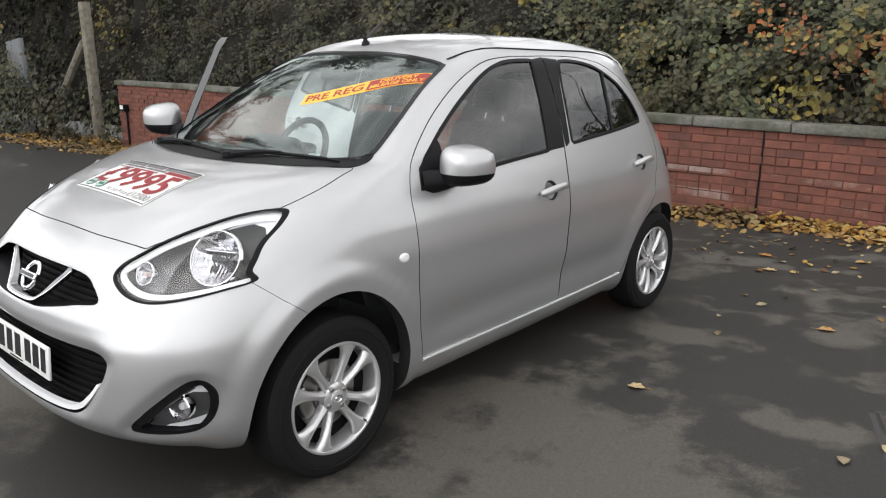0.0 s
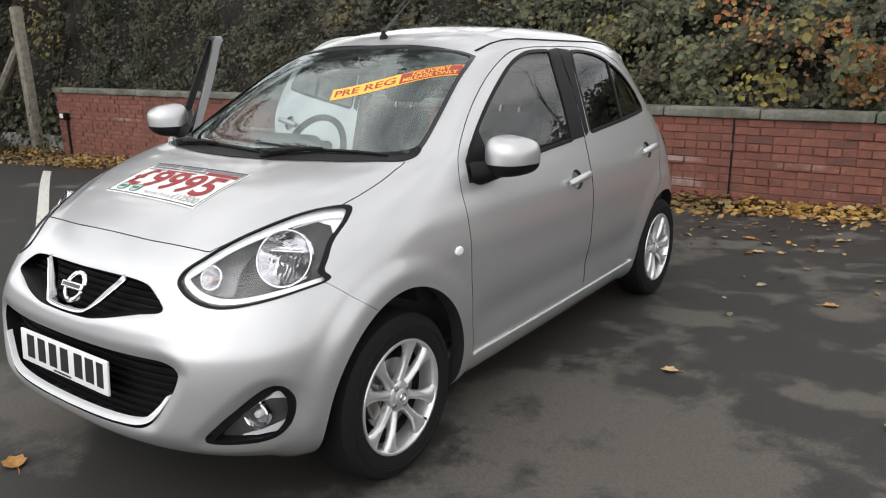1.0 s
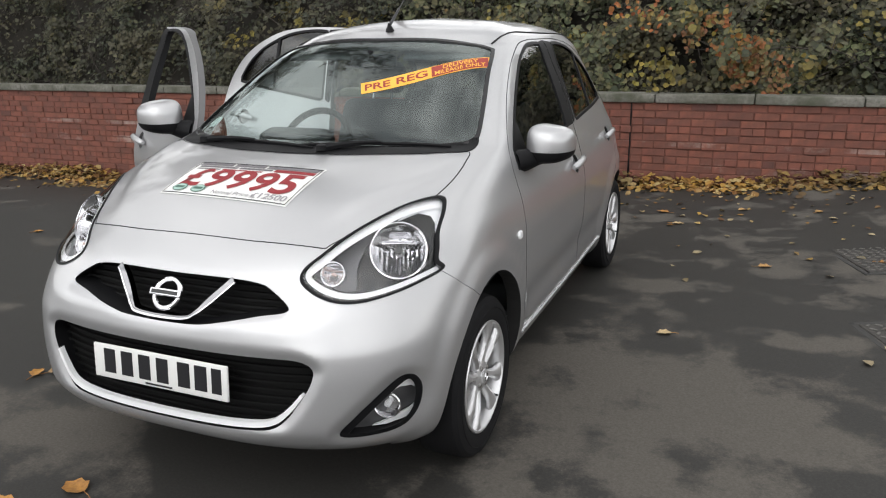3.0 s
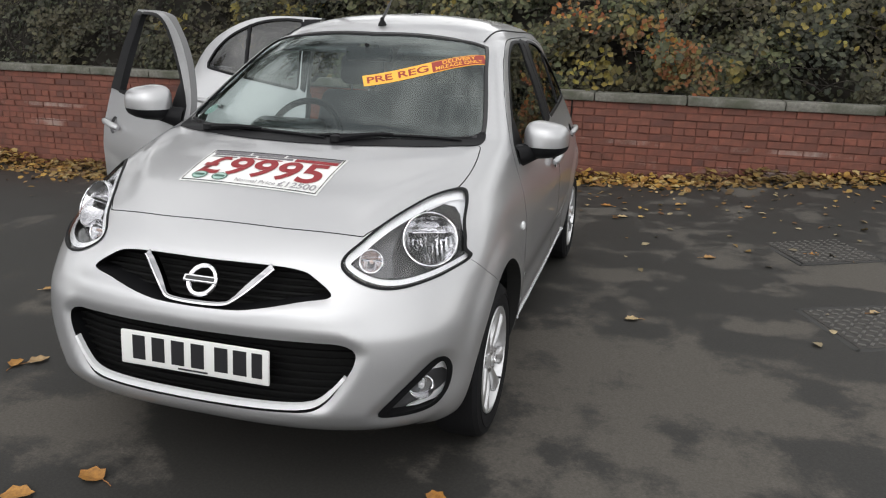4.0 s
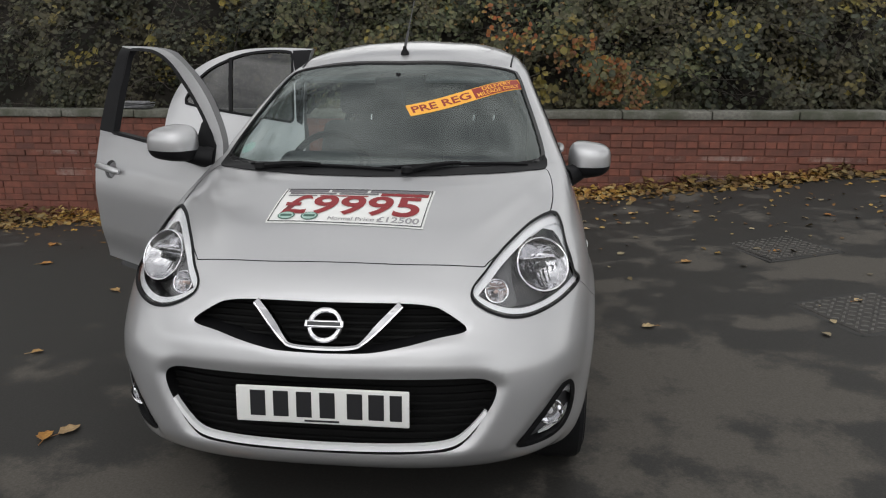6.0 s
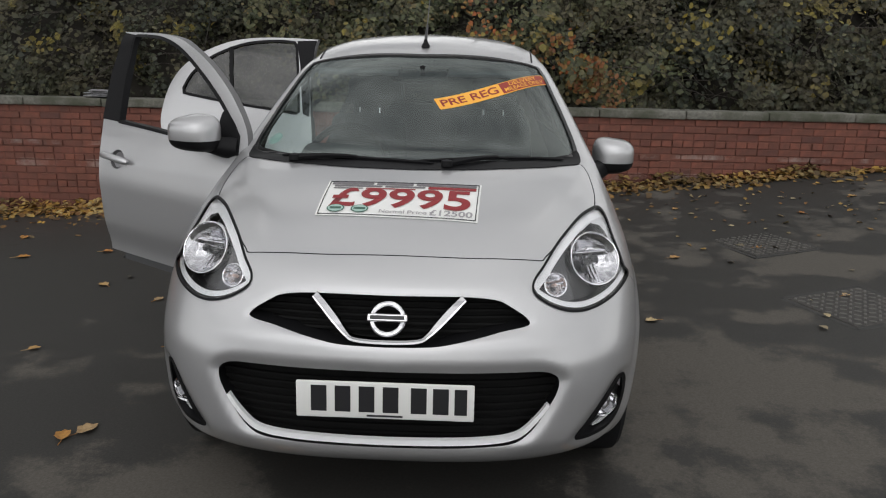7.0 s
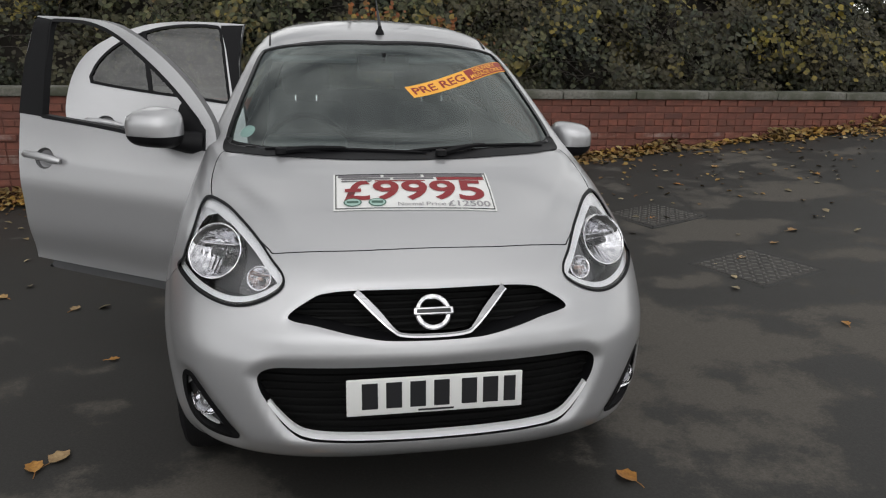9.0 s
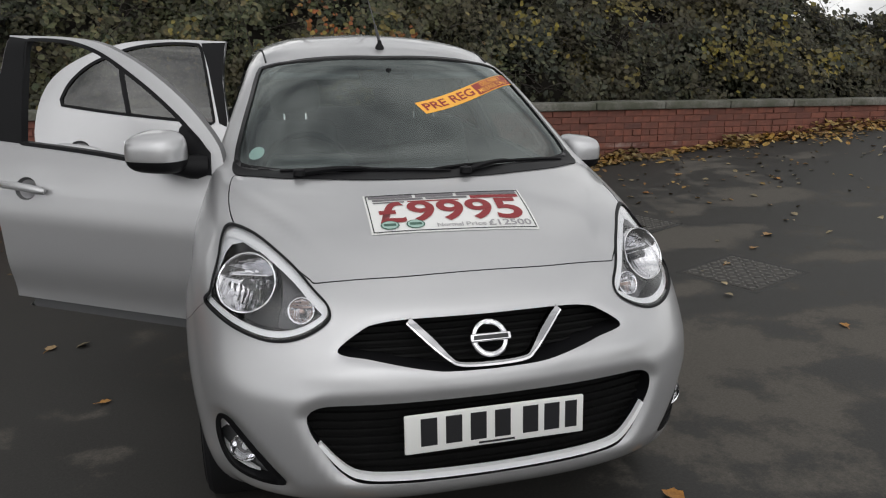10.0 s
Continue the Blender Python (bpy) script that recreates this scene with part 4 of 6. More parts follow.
# ---- inside the car ----
def seat(x, y):
    s = part("seat", moved(rounded_box(0.50, 0.50, 0.16, 0.05, 4), pose(x, y, 0.50, 6, 0, 0)), CLOTH, car, "dark cloth front seat")
    back = rounded_box(0.48, 0.13, 0.62, 0.055, 4)
    for v in back.verts:
        v.co.x *= 1 - 0.20 * smooth(0.0, 0.35, v.co.z)
        v.co.y -= 0.035 * (v.co.x / 0.24) ** 2
    part("backrest", moved(back, pose(x, y + 0.30, 0.84, -16, 0, 0)), CLOTH, s)
    part("headrest", moved(rounded_box(0.25, 0.10, 0.17, 0.045, 4), pose(x, y + 0.435, 1.255, -12, 0, 0)), CLOTH, s)
    for dx in (-0.055, 0.055):
        part("headrest_post", tube([(x + dx, y + 0.39, 1.08), (x + dx, y + 0.425, 1.20)], 0.007, 8), CHROME, s)


seat(-0.34, 1.85)
seat(0.34, 1.85)
bench = part("rear_seat", moved(rounded_box(1.18, 0.50, 0.18, 0.06, 4), pose(0, 2.78, 0.52, 4, 0, 0)), CLOTH, car, "dark cloth rear bench")
part("backrest", moved(rounded_box(1.16, 0.14, 0.58, 0.06, 4), pose(0, 3.08, 0.86, -18, 0, 0)), CLOTH, bench)
for x in (-0.36, 0.36):
    part("headrest", moved(rounded_box(0.24, 0.09, 0.15, 0.04, 4), pose(x, 3.19, 1.20, -14, 0, 0)), CLOTH, bench)
dash_profile = [(1.02, 0.55), (1.00, 1.00), (1.02, 1.030), (1.16, 1.035), (1.32, 1.015), (1.42, 0.975), (1.46, 0.92), (1.44, 0.80), (1.38, 0.62)]
dashboard = part("dashboard", carve(prism(spline(dash_profile, True, 4), "x", -0.70, 0.70), skin_solid(-0.05), "INTERSECT"), DASH, car, "dark grey plastic dashboard")
hood = rounded_box(0.36, 0.14, 0.10, 0.045, 4)
part("instrument_hood", moved(hood, pose(-0.35, 1.40, 1.015, 12, 0, 0)), DASH, dashboard)
hub = pose(-0.35, 1.56, 0.965, 62, 0, 0)
wheel_rim = part("steering_wheel", moved(tube([(0.185 * math.cos(a), 0.185 * math.sin(a), 0) for a in np.linspace(0, 2 * math.pi, 49)[:-1]], 0.016, 12, True), hub), BLACK, car, "black steering wheel on the driver's side")
part("wheel_pad", moved(rounded_box(0.17, 0.14, 0.05, 0.022, 3), hub @ Matrix.Translation((0, 0, -0.015))), BLACK, wheel_rim)
for a in (0, 180, 270):
    part("wheel_spoke", moved(rounded_box(0.12, 0.035, 0.022, 0.008, 2), hub @ pose(0, 0, -0.008, 0, 0, a) @ Matrix.Translation((0.12, 0, 0))), SATIN, wheel_rim)
part("column", tube([(-0.35, 1.54, 0.95), (-0.35, 1.40, 0.88), (-0.35, 1.30, 0.83)], [0.045, 0.055, 0.06], 14), BLACK, wheel_rim)
rear_view = part("rear_view_mirror", moved(rounded_box(0.225, 0.035, 0.065, 0.016, 3), pose(0, 1.53, 1.365, -12, 0, 0)), BLACK, car, "dark interior mirror behind the screen")
part("mirror_stalk", tube([(0, 1.515, 1.375), (0, 1.50, 1.395), (0, 1.505, 1.410)], 0.012, 8), BLACK, rear_view)
for x in (-0.30, 0.30):
    part("sun_visor", moved(rounded_box(0.38, 0.13, 0.018, 0.007, 2), pose(x, 1.66, 1.395, 22, 0, 0)), CARDTRIM, car)
part("cabin_floor", moved(rounded_box(1.40, 2.30, 0.04, 0.01, 1), pose(0, 2.25, 0.33)), CLOTH, car)


# ---- papers on the glass and bonnet ----
PAPER = material("white_card", (0.80, 0.80, 0.78), 0.45)
RED = material("dark_red_print", (0.25, 0.014, 0.018), 0.5)
MAROON = material("maroon_print", (0.30, 0.030, 0.022), 0.5)
YELLOW = material("orange_yellow_print", (0.95, 0.47, 0.06), 0.45)
GREYINK = material("grey_print", (0.16, 0.15, 0.16), 0.5)
TEAL = material("pale_green_print", (0.36, 0.52, 0.46), 0.5)
MINT = material("pale_grey_green_print", (0.62, 0.76, 0.72), 0.5)
PALEINK = material("pale_grey_print", (0.34, 0.33, 0.34), 0.5)
DEEPGREEN = material("dark_green_print", (0.05, 0.12, 0.09), 0.5)


class Sheet:
    """A sheet lying on the skin: (u, v) in 0..1 from its lower left corner, laid on four plan corners."""

    def __init__(self, bl, br, tr, tl, lift, bow=0.0):
        self.corners, self.lift, self.bow = [np.array(c, float) for c in (bl, br, tr, tl)], lift, bow

    def at(self, u, v, h=0.0):
        bl, br, tr, tl = self.corners
        p = (bl * (1 - u) + br * u) * (1 - v) + (tl * (1 - u) + tr * u) * v - np.array([0.0, 4 * self.bow * u * (1 - u)])
        place, n, _ = skin_below(*p)
        return place + n * (self.lift + h)

    def patch(self, u0, v0, u1, v1, h=0.0, thick=0.0006, nu=14, nv=6):
        bm = bmesh.new()
        rows = [[[bm.verts.new(self.at(u0 + (u1 - u0) * i / nu, v0 + (v1 - v0) * j / nv, h - k * thick)) for i in range(nu + 1)] for j in range(nv + 1)] for k in (0, 1)]
        for k in (0, 1):
            for j in range(nv):
                for i in range(nu):
                    bm.faces.new((rows[k][j][i], rows[k][j][i + 1], rows[k][j + 1][i + 1], rows[k][j + 1][i]))
        rim = [(0, i) for i in range(nu)] + [(j, nu) for j in range(nv)] + [(nv, i) for i in range(nu, 0, -1)] + [(j, 0) for j in range(nv, 0, -1)]
        for (a, b), (c, d) in zip(rim, rim[1:] + rim[:1]):
            bm.faces.new((rows[0][a][b], rows[0][c][d], rows[1][c][d], rows[1][a][b]))
        bmesh.ops.recalc_face_normals(bm, faces=bm.faces)
        return bm

    def text(self, words, u0, v0, u1, v1, h, bold=0.0):
        """Words filled into a field of the sheet."""
        cu = bpy.data.curves.new("words", "FONT")
        cu.body, cu.size, cu.offset = words, 1.0, bold
        ob = new("words", cu)
        me = bpy.data.meshes.new_from_object(ob.evaluated_get(bpy.context.evaluated_depsgraph_get()))
        bpy.data.objects.remove(ob)
        bm = bmesh.new()
        bm.from_mesh(me)
        bmesh.ops.triangulate(bm, faces=bm.faces)
        xs, ys = [v.co.x for v in bm.verts], [v.co.y for v in bm.verts]
        lo, hi, bot, top = min(xs), max(xs), min(ys), max(ys)
        for v in bm.verts:
            v.co = self.at(u0 + (u1 - u0) * (v.co.x - lo) / (hi - lo), v0 + (v1 - v0) * (v.co.y - bot) / (top - bot), h)
        return bm

    def disc(self, u, v, ru, rv, h):
        bm = bmesh.new()
        bm.faces.new([bm.verts.new(self.at(u + ru * math.cos(a), v + rv * math.sin(a), h)) for a in np.linspace(0, 2 * math.pi, 25)[:-1]])
        return bm


poster = Sheet((-0.272, 0.438), (0.256, 0.420), (0.269, 0.658), (-0.262, 0.662), 0.0022)
price = tagged(part("price_poster", poster.patch(0, 0, 1, 1), PAPER), "white card price poster with red figures lying on the bonnet", "poster")
for name, (u0, v0, u1, v1), m in (("border", (0.012, 0.025, 0.988, 0.040), INK), ("border", (0.012, 0.945, 0.988, 0.975), INK), ("border", (0.012, 0.04, 0.018, 0.95), INK), ("border", (0.982, 0.04, 0.988, 0.95), INK),
                                  ("banner_bar", (0.03, 0.862, 0.30, 0.940), GREYINK), ("banner_bar", (0.32, 0.862, 0.56, 0.940), GREYINK), ("banner_bar", (0.58, 0.862, 0.97, 0.940), GREYINK),
                                  ("small_print_bar", (0.66, 0.765, 0.97, 0.845), RED), ("small_print_bar", (0.05, 0.79, 0.36, 0.838), GREYINK), ("small_print_bar", (0.38, 0.79, 0.64, 0.838), GREYINK),
                                  ("small_print_bar", (0.05, 0.725, 0.24, 0.755), GREYINK), ("small_print_bar", (0.26, 0.725, 0.58, 0.755), RED)):
    part(name, poster.patch(u0, v0, u1, v1, 0.0022, 0.0004, 10, 2), m, price)
for k, sign in enumerate("£9995"):
    part("price_character", poster.text(sign, 0.065 + 0.179 * k, 0.215, 0.228 + 0.179 * k, 0.74, 0.0024, 0.022), RED, price, "bold red price character", 0)
part("normal_lettering", poster.text("Normal", 0.39, 0.085, 0.545, 0.165, 0.0024, 0.012), PALEINK, price, "small grey lettering", 0)
part("price_lettering", poster.text("Price", 0.565, 0.085, 0.685, 0.165, 0.0024, 0.012), PALEINK, price, "small grey lettering", 0)
part("old_price", poster.text("£12500", 0.70, 0.075, 0.965, 0.20, 0.0024, 0.02), PALEINK, price, "small grey lettering", 0)
for u in (0.115, 0.265):
    part("offer_roundel", poster.disc(u, 0.165, 0.055, 0.095, 0.0026), DEEPGREEN, price)
    part("roundel_face", poster.disc(u, 0.165, 0.047, 0.080, 0.0032), TEAL, price)
    part("roundel_bar", poster.patch(u - 0.035, 0.140, u + 0.035, 0.190, 0.0042, 0.0004, 4, 2), DEEPGREEN, price)
strip = Sheet((0.096, 1.228), (0.560, 1.506), (0.533, 1.572), (0.063, 1.290), -0.0018, 0.042)
banner = tagged(part("windscreen_sticker", strip.patch(0, 0, 1, 1, 0, 0.0006, 20, 4), YELLOW), "orange and maroon sales strip stuck on the windscreen", "sticker")
part("maroon_field", strip.patch(0.575, 0.06, 0.99, 0.94, 0.0008, 0.0004, 12, 4), MAROON, banner)
part("pre_reg_words", strip.text("PRE REG", 0.035, 0.20, 0.545, 0.80, 0.0010, 0.020), MAROON, banner, "bold maroon lettering", 0)
part("delivery_words", strip.text("DELIVERY", 0.66, 0.54, 0.92, 0.86, 0.0018, 0.012), YELLOW, banner, "small yellow lettering", 0)
part("mileage_words", strip.text("MILEAGE ONLY", 0.60, 0.14, 0.97, 0.46, 0.0018, 0.012), YELLOW, banner, "small yellow lettering", 0)
spot = Sheet((-0.615, 1.085), (-0.535, 1.085), (-0.535, 1.165), (-0.615, 1.165), -0.0105)
tagged(part("round_sticker", spot.disc(0.5, 0.42, 0.36, 0.36, 0.0), MINT), "small pale green round sticker inside the windscreen", "sticker")

# ---- ground ----
def ground_height(x, y):
    """Level round the car; the yard climbs to one side and falls to the other towards the wall."""
    v = np.asarray(x, float) - 1.05
    climb = 0.06 * np.clip(0.5 * (v + np.sqrt(v * v + 0.09)) - 0.02, 0, 6.0)
    return climb + smooth(3.0, 6.0, y) * (0.068 * np.clip(x, -5.0, 0.0) + 0.03 * np.clip(x, 0.0, 7.0))


ASPHALT = material("damp_asphalt", (0.05, 0.05, 0.05), 0.6, spec=0.22)


def make_asphalt():
    m = ASPHALT
    dry = m.node_tree.nodes.new("ShaderNodeAttribute")
    dry.attribute_name = "dry"
    wander, patch_n, speck, fine, stones = grain(m, 1.3, 5, rough=0.5), grain(m, 3.6, 7, rough=0.55), grain(m, 26, 7, rough=0.75), grain(m, 95, 5, rough=0.75), grain(m, 300, 2)
    total = dry
    for source, weight in ((wander, 1.00), (patch_n, 1.05), (speck, 0.42)):
        add = m.node_tree.nodes.new("ShaderNodeMath")
        add.operation = "MULTIPLY_ADD"
        m.node_tree.links.new(source.outputs[0], add.inputs[0])
        add.inputs[1].default_value = weight
        m.node_tree.links.new(total.outputs["Fac"] if total is dry else total.outputs[0], add.inputs[2])
        total = add
    half = m.node_tree.nodes.new("ShaderNodeMath")
    half.operation, half.inputs[1].default_value = "MULTIPLY", 0.5
    join(m, total, half)
    mask = ramp(m, half, [(0.0, (0, 0, 0)), (0.652, (0.03, 0.03, 0.03)), (0.680, (0.45, 0.45, 0.45)), (0.73, (1, 1, 1))])
    wet = ramp(m, fine, [(0.30, (0.027, 0.0262, 0.0243)), (0.5, (0.034, 0.0330, 0.0306)), (0.70, (0.044, 0.0427, 0.0394))])
    pale = ramp(m, fine, [(0.30, (0.078, 0.071, 0.062)), (0.5, (0.096, 0.088, 0.077)), (0.70, (0.118, 0.108, 0.095))])
    set_colour(m, mixed(m, mask, wet, pale))
    roughened(m, mask, 0.55, 0.95)
    bumped(m, stones, 0.07, 0.004)


make_asphalt()
DRY = [(0.878, 1.281, 0.3, 0.3), (1.06, 1.624, 0.35, 0.25), (1.465, 1.545, 0.35, 0.25), (1.213, 1.027, 0.35, 0.3), (1.762, 1.518, 0.3, 0.25), (1.937, 2.169, 0.22, 0.14),
       (1.928, 2.829, 0.22, 0.12), (1.1, 2.903, 0.22, 0.1), (2.052, 1.249, 0.35, 0.28), (2.431, 3.031, 0.35, 0.12), (1.811, 3.286, 0.22, 0.1), (-0.856, 0.278, 0.3, 0.12),
       (-1.108, 0.4, 0.2, 0.1), (-1.378, 1.473, 0.16, 0.07), (-1.203, 1.11, 0.14, 0.07), (1.365, 0.581, 0.4, 0.3), (2.381, 1.36, 0.35, 0.2), (2.93, 3.241, 0.5, 0.15),
       (3.292, 2.301, 0.4, 0.2), (3.8, 3.96, 0.6, 0.15), (0.99, 4.661, 0.5, 0.12)]


def make_ground():
    xs = np.r_[-400, -120, -40, np.linspace(-14, -4, 30), np.arange(-3.8, 5.0, 0.06), np.linspace(5.1, 14, 30), 40, 120, 400]
    ys = np.r_[-400, -120, -40, -15, np.linspace(-8, -1, 16), np.arange(-0.8, 6.6, 0.06), 6.9, 7.5, 8.5, 10, 14, 40, 120, 400]
    gx, gy = np.meshgrid(xs, ys)
    gz = ground_height(gx, gy)
    n, k = len(xs), len(ys)
    idx = np.arange(n * k).reshape(k, n)
    faces = np.stack([idx[:-1, :-1], idx[:-1, 1:], idx[1:, 1:], idx[1:, :-1]], -1).reshape(-1, 4)
    me = bpy.data.meshes.new("ground")
    me.from_pydata(np.stack([gx, gy, gz], -1).reshape(-1, 3).tolist(), [], faces.tolist())
    dry = np.zeros(gx.shape)
    for x, y, rx, ry in DRY:
        dry += 0.40 * np.exp(-(((gx - x) / rx) ** 2) - ((gy - y) / ry) ** 2)
    dry = np.clip(dry, 0, 0.28) - 0.08 * smooth(-0.6, -1.2, gx)
    a = me.attributes.new("dry", "FLOAT", "POINT")
    a.data.foreach_set("value", dry.astype(np.float32).ravel())
    me.materials.append(ASPHALT)
    for p in me.polygons:
        p.use_smooth = True
    return tagged(new("ground", me), "damp dark asphalt yard with pale dry patches", "ground", kind="structure")


make_ground()


def stand(x, y):
    return float(ground_height(x, y))


# access covers let into the asphalt
IRON = material("cast_iron", (0.055, 0.052, 0.050), 0.62, 0.4)
set_colour(IRON, ramp(IRON, grain(IRON, 25, 6), [(0.3, (0.035, 0.034, 0.033)), (0.6, (0.075, 0.070, 0.064)), (0.8, (0.12, 0.108, 0.095))]))
CONCRETE = material("cover_frame_mortar", (0.045, 0.044, 0.042), 0.9)
WORN = material("worn_iron", (0.14, 0.135, 0.125), 0.5, 0.6)


def access_cover(x, y, size, turn):
    slope = math.atan2(stand(x + 0.2, y) - stand(x - 0.2, y), 0.4)
    m = Matrix.Translation((x, y, stand(x, y) - 0.0015)) @ Matrix.Rotation(-slope, 4, "Y") @ Matrix.Rotation(radians(turn), 4, "Z")
    c = tagged(part("access_cover", moved(rounded_box(size, size, 0.012, 0.004, 1), m), IRON), "square cast-iron access cover with raised studs", "manhole cover", "access covers")
    for k in range(4):
        part("frame_bar", moved(rounded_box(size + 0.07, 0.030, 0.012, 0.003, 1), m @ pose(0, 0, -0.0035, 0, 0, 90 * k) @ Matrix.Translation((0, size / 2 + 0.022, 0))), CONCRETE, c)
    stud = bm_mesh(moved(rounded_box(0.036, 0.014, 0.009, 0.003, 1), Matrix.Identity(4)))
    stud.materials.append(WORN)
    count = int(size / 0.052)
    for i in range(count):
        for j in range(count):
            o = new("stud", stud)
            o.parent = c
            o.matrix_basis = m @ pose((i - (count - 1) / 2) * 0.052, (j - (count - 1) / 2) * 0.052, 0.0075, 0, 0, 45 if (i + j) % 2 else -45)


access_cover(2.50, 2.30, 0.53, 19)
access_cover(2.47, 3.72, 0.53, 19)
LINE = material("worn_white_line", (0.5, 0.5, 0.48), 0.8)
set_colour(LINE, ramp(LINE, grain(LINE, 40, 6), [(0.35, (0.18, 0.175, 0.165)), (0.5, (0.62, 0.60, 0.55))]))
bm = bmesh.new()
a, b, across = np.array([-3.08, 1.47]), np.array([-8.62, 4.34]), np.array([0.046, 0.090])
rails = [[bm.verts.new((*(a + (b - a) * u + across * e), stand(*(a + (b - a) * u + across * e)) + 0.004)) for e in (-0.5, 0.5)] for u in np.linspace(0, 1, 41)]
for p, q in zip(rails, rails[1:]):
    bm.faces.new((p[0], p[1], q[1], q[0]))
tagged(part("parking_line", bm, LINE), "worn white painted parking line", "line", kind="structure")


# ---- brick wall ----
BRICK = material("red_brick", (0.3, 0.1, 0.06), 0.85)


def make_brick():
    m = BRICK
    info = m.node_tree.nodes.new("ShaderNodeObjectInfo")
    geo = m.node_tree.nodes.new("ShaderNodeNewGeometry")
    pick = m.node_tree.nodes.new("ShaderNodeMath")
    pick.operation = "ADD"
    m.node_tree.links.new(info.outputs["Random"], pick.inputs[0])
    m.node_tree.links.new(geo.outputs["Random Per Island"], pick.inputs[1])
    wrap = m.node_tree.nodes.new("ShaderNodeMath")
    wrap.operation = "FRACT"
    join(m, pick, wrap)
    tone = ramp(m, wrap, [(0.0, (0.152, 0.058, 0.041)), (0.35, (0.188, 0.068, 0.047)), (0.7, (0.218, 0.078, 0.052)), (0.92, (0.180, 0.064, 0.046)), (1.0, (0.115, 0.048, 0.038))])
    soot = mixed(m, ramp(m, grain(m, 9, 8), [(0.42, (0, 0, 0)), (0.75, (0.6, 0.6, 0.6))]), tone, (0.055, 0.034, 0.028))
    # white salts in two broken bands
    t = m.node_tree.nodes.new("ShaderNodeNewGeometry")
    sep = m.node_tree.nodes.new("ShaderNodeSeparateXYZ")
    join(m, t, sep, "Position")
    bands = None
    for height in (0.435, 0.210):
        d = m.node_tree.nodes.new("ShaderNodeMath")
        d.operation = "COMPARE"
        d.inputs[1].default_value, d.inputs[2].default_value = height, 0.022 if height > 0.3 else 0.045
        join(m, sep, d, 2)
        if bands is None:
            bands = d
        else:
            s = m.node_tree.nodes.new("ShaderNodeMath")
            s.operation = "MAXIMUM"
            m.node_tree.links.new(bands.outputs[0], s.inputs[0])
            m.node_tree.links.new(d.outputs[0], s.inputs[1])
            bands = s
    n = node(m, "TexNoise", Scale=1.6, Detail=8.0, Roughness=0.7)
    join(m, t, n, "Position", "Vector")
    part_mask = ramp(m, n, [(0.50, (0, 0, 0)), (0.66, (0.42, 0.42, 0.42))])
    mul = m.node_tree.nodes.new("ShaderNodeMath")
    mul.operation = "MULTIPLY"
    m.node_tree.links.new(bands.outputs[0], mul.inputs[0])
    m.node_tree.links.new(part_mask.outputs[0], mul.inputs[1])
    set_colour(m, mixed(m, mul, soot, (0.50, 0.46, 0.42)))
    bumped(m, grain(m, 90, 5), 0.5, 0.004)


make_brick()
MORTAR = material("dark_mortar", (0.10, 0.075, 0.062), 0.95)
set_colour(MORTAR, ramp(MORTAR, grain(MORTAR, 14, 6), [(0.35, (0.115, 0.048, 0.036)), (0.7, (0.160, 0.066, 0.049))]))
bumped(MORTAR, grain(MORTAR, 120, 4), 0.4, 0.004)
STONE = material("weathered_coping", (0.25, 0.24, 0.20), 0.9)
set_colour(STONE, mixed(STONE, ramp(STONE, grain(STONE, 3.5, 7), [(0.4, (0, 0, 0)), (0.62, (1, 1, 1))]), ramp(STONE, grain(STONE, 30, 6), [(0.3, (0.11, 0.107, 0.092)), (0.7, (0.22, 0.212, 0.185))]), (0.075, 0.078, 0.055)))
bumped(STONE, grain(STONE, 45, 6), 0.6, 0.008)
WALL_X0, WALL_X1, WALL_Y, TOP = -11.6, 13.0, 6.15, 0.835
core = prism([(WALL_X0 + 0.012, -0.6), (WALL_X1, -0.6), (WALL_X1, TOP), (WALL_X0 + 0.012, TOP)], "y", WALL_Y + 0.004, WALL_Y + 0.225)
wall = tagged(part("wall_1", core, MORTAR), "low red brick boundary wall with stone coping", "wall", kind="structure")
rng = random.Random(4)
brick_a = bm_mesh(rounded_box(0.215, 0.10, 0.065, 0.004, 1))
brick_b = bm_mesh(rounded_box(0.1025, 0.10, 0.065, 0.004, 1))
for b in (brick_a, brick_b):
    b.materials.append(BRICK)
near_bricks, far_bricks = [], []
for row in range(18):
    z = TOP - 0.0375 - 0.075 * row
    header = row % 4 == 3
    pitch = 0.1125 if header else 0.225
    x = WALL_X0 + (0.05625 if header else 0.1125) + (0.1125 if row % 2 and not header else 0)
    while x < WALL_X1:
        if z > stand(x, WALL_Y) - 0.06:
            proud = rng.choice((0, 0, 0.003, -0.004, 0.008)) + (0.008 if row in (1, 3, 5) and rng.random() < 0.5 else 0)
            m = pose(x + rng.uniform(-0.002, 0.002), WALL_Y + 0.047 - proud, z + rng.uniform(-0.0015, 0.0015), 0, 0, rng.uniform(-0.6, 0.6))
            (near_bricks if 0.1 < x < 5.6 and not header and row < 11 else far_bricks).append((m, header))
        x += pitch
for m, header in near_bricks[:300]:
    o = new("brick", brick_b if header else brick_a)
    o.parent, o.matrix_basis = wall, m
bm_far, quads = [], []
for m, header in far_bricks + near_bricks[300:]:
    src = brick_b if header else brick_a
    base = len(bm_far)
    bm_far += [tuple(m @ v.co) for v in src.vertices]
    quads += [tuple(base + i for i in p.vertices) for p in src.polygons]
me = bpy.data.meshes.new("brickwork")
me.from_pydata(bm_far, [], quads)
tagged(part("brickwork", me, BRICK, wall), kind="stuff")
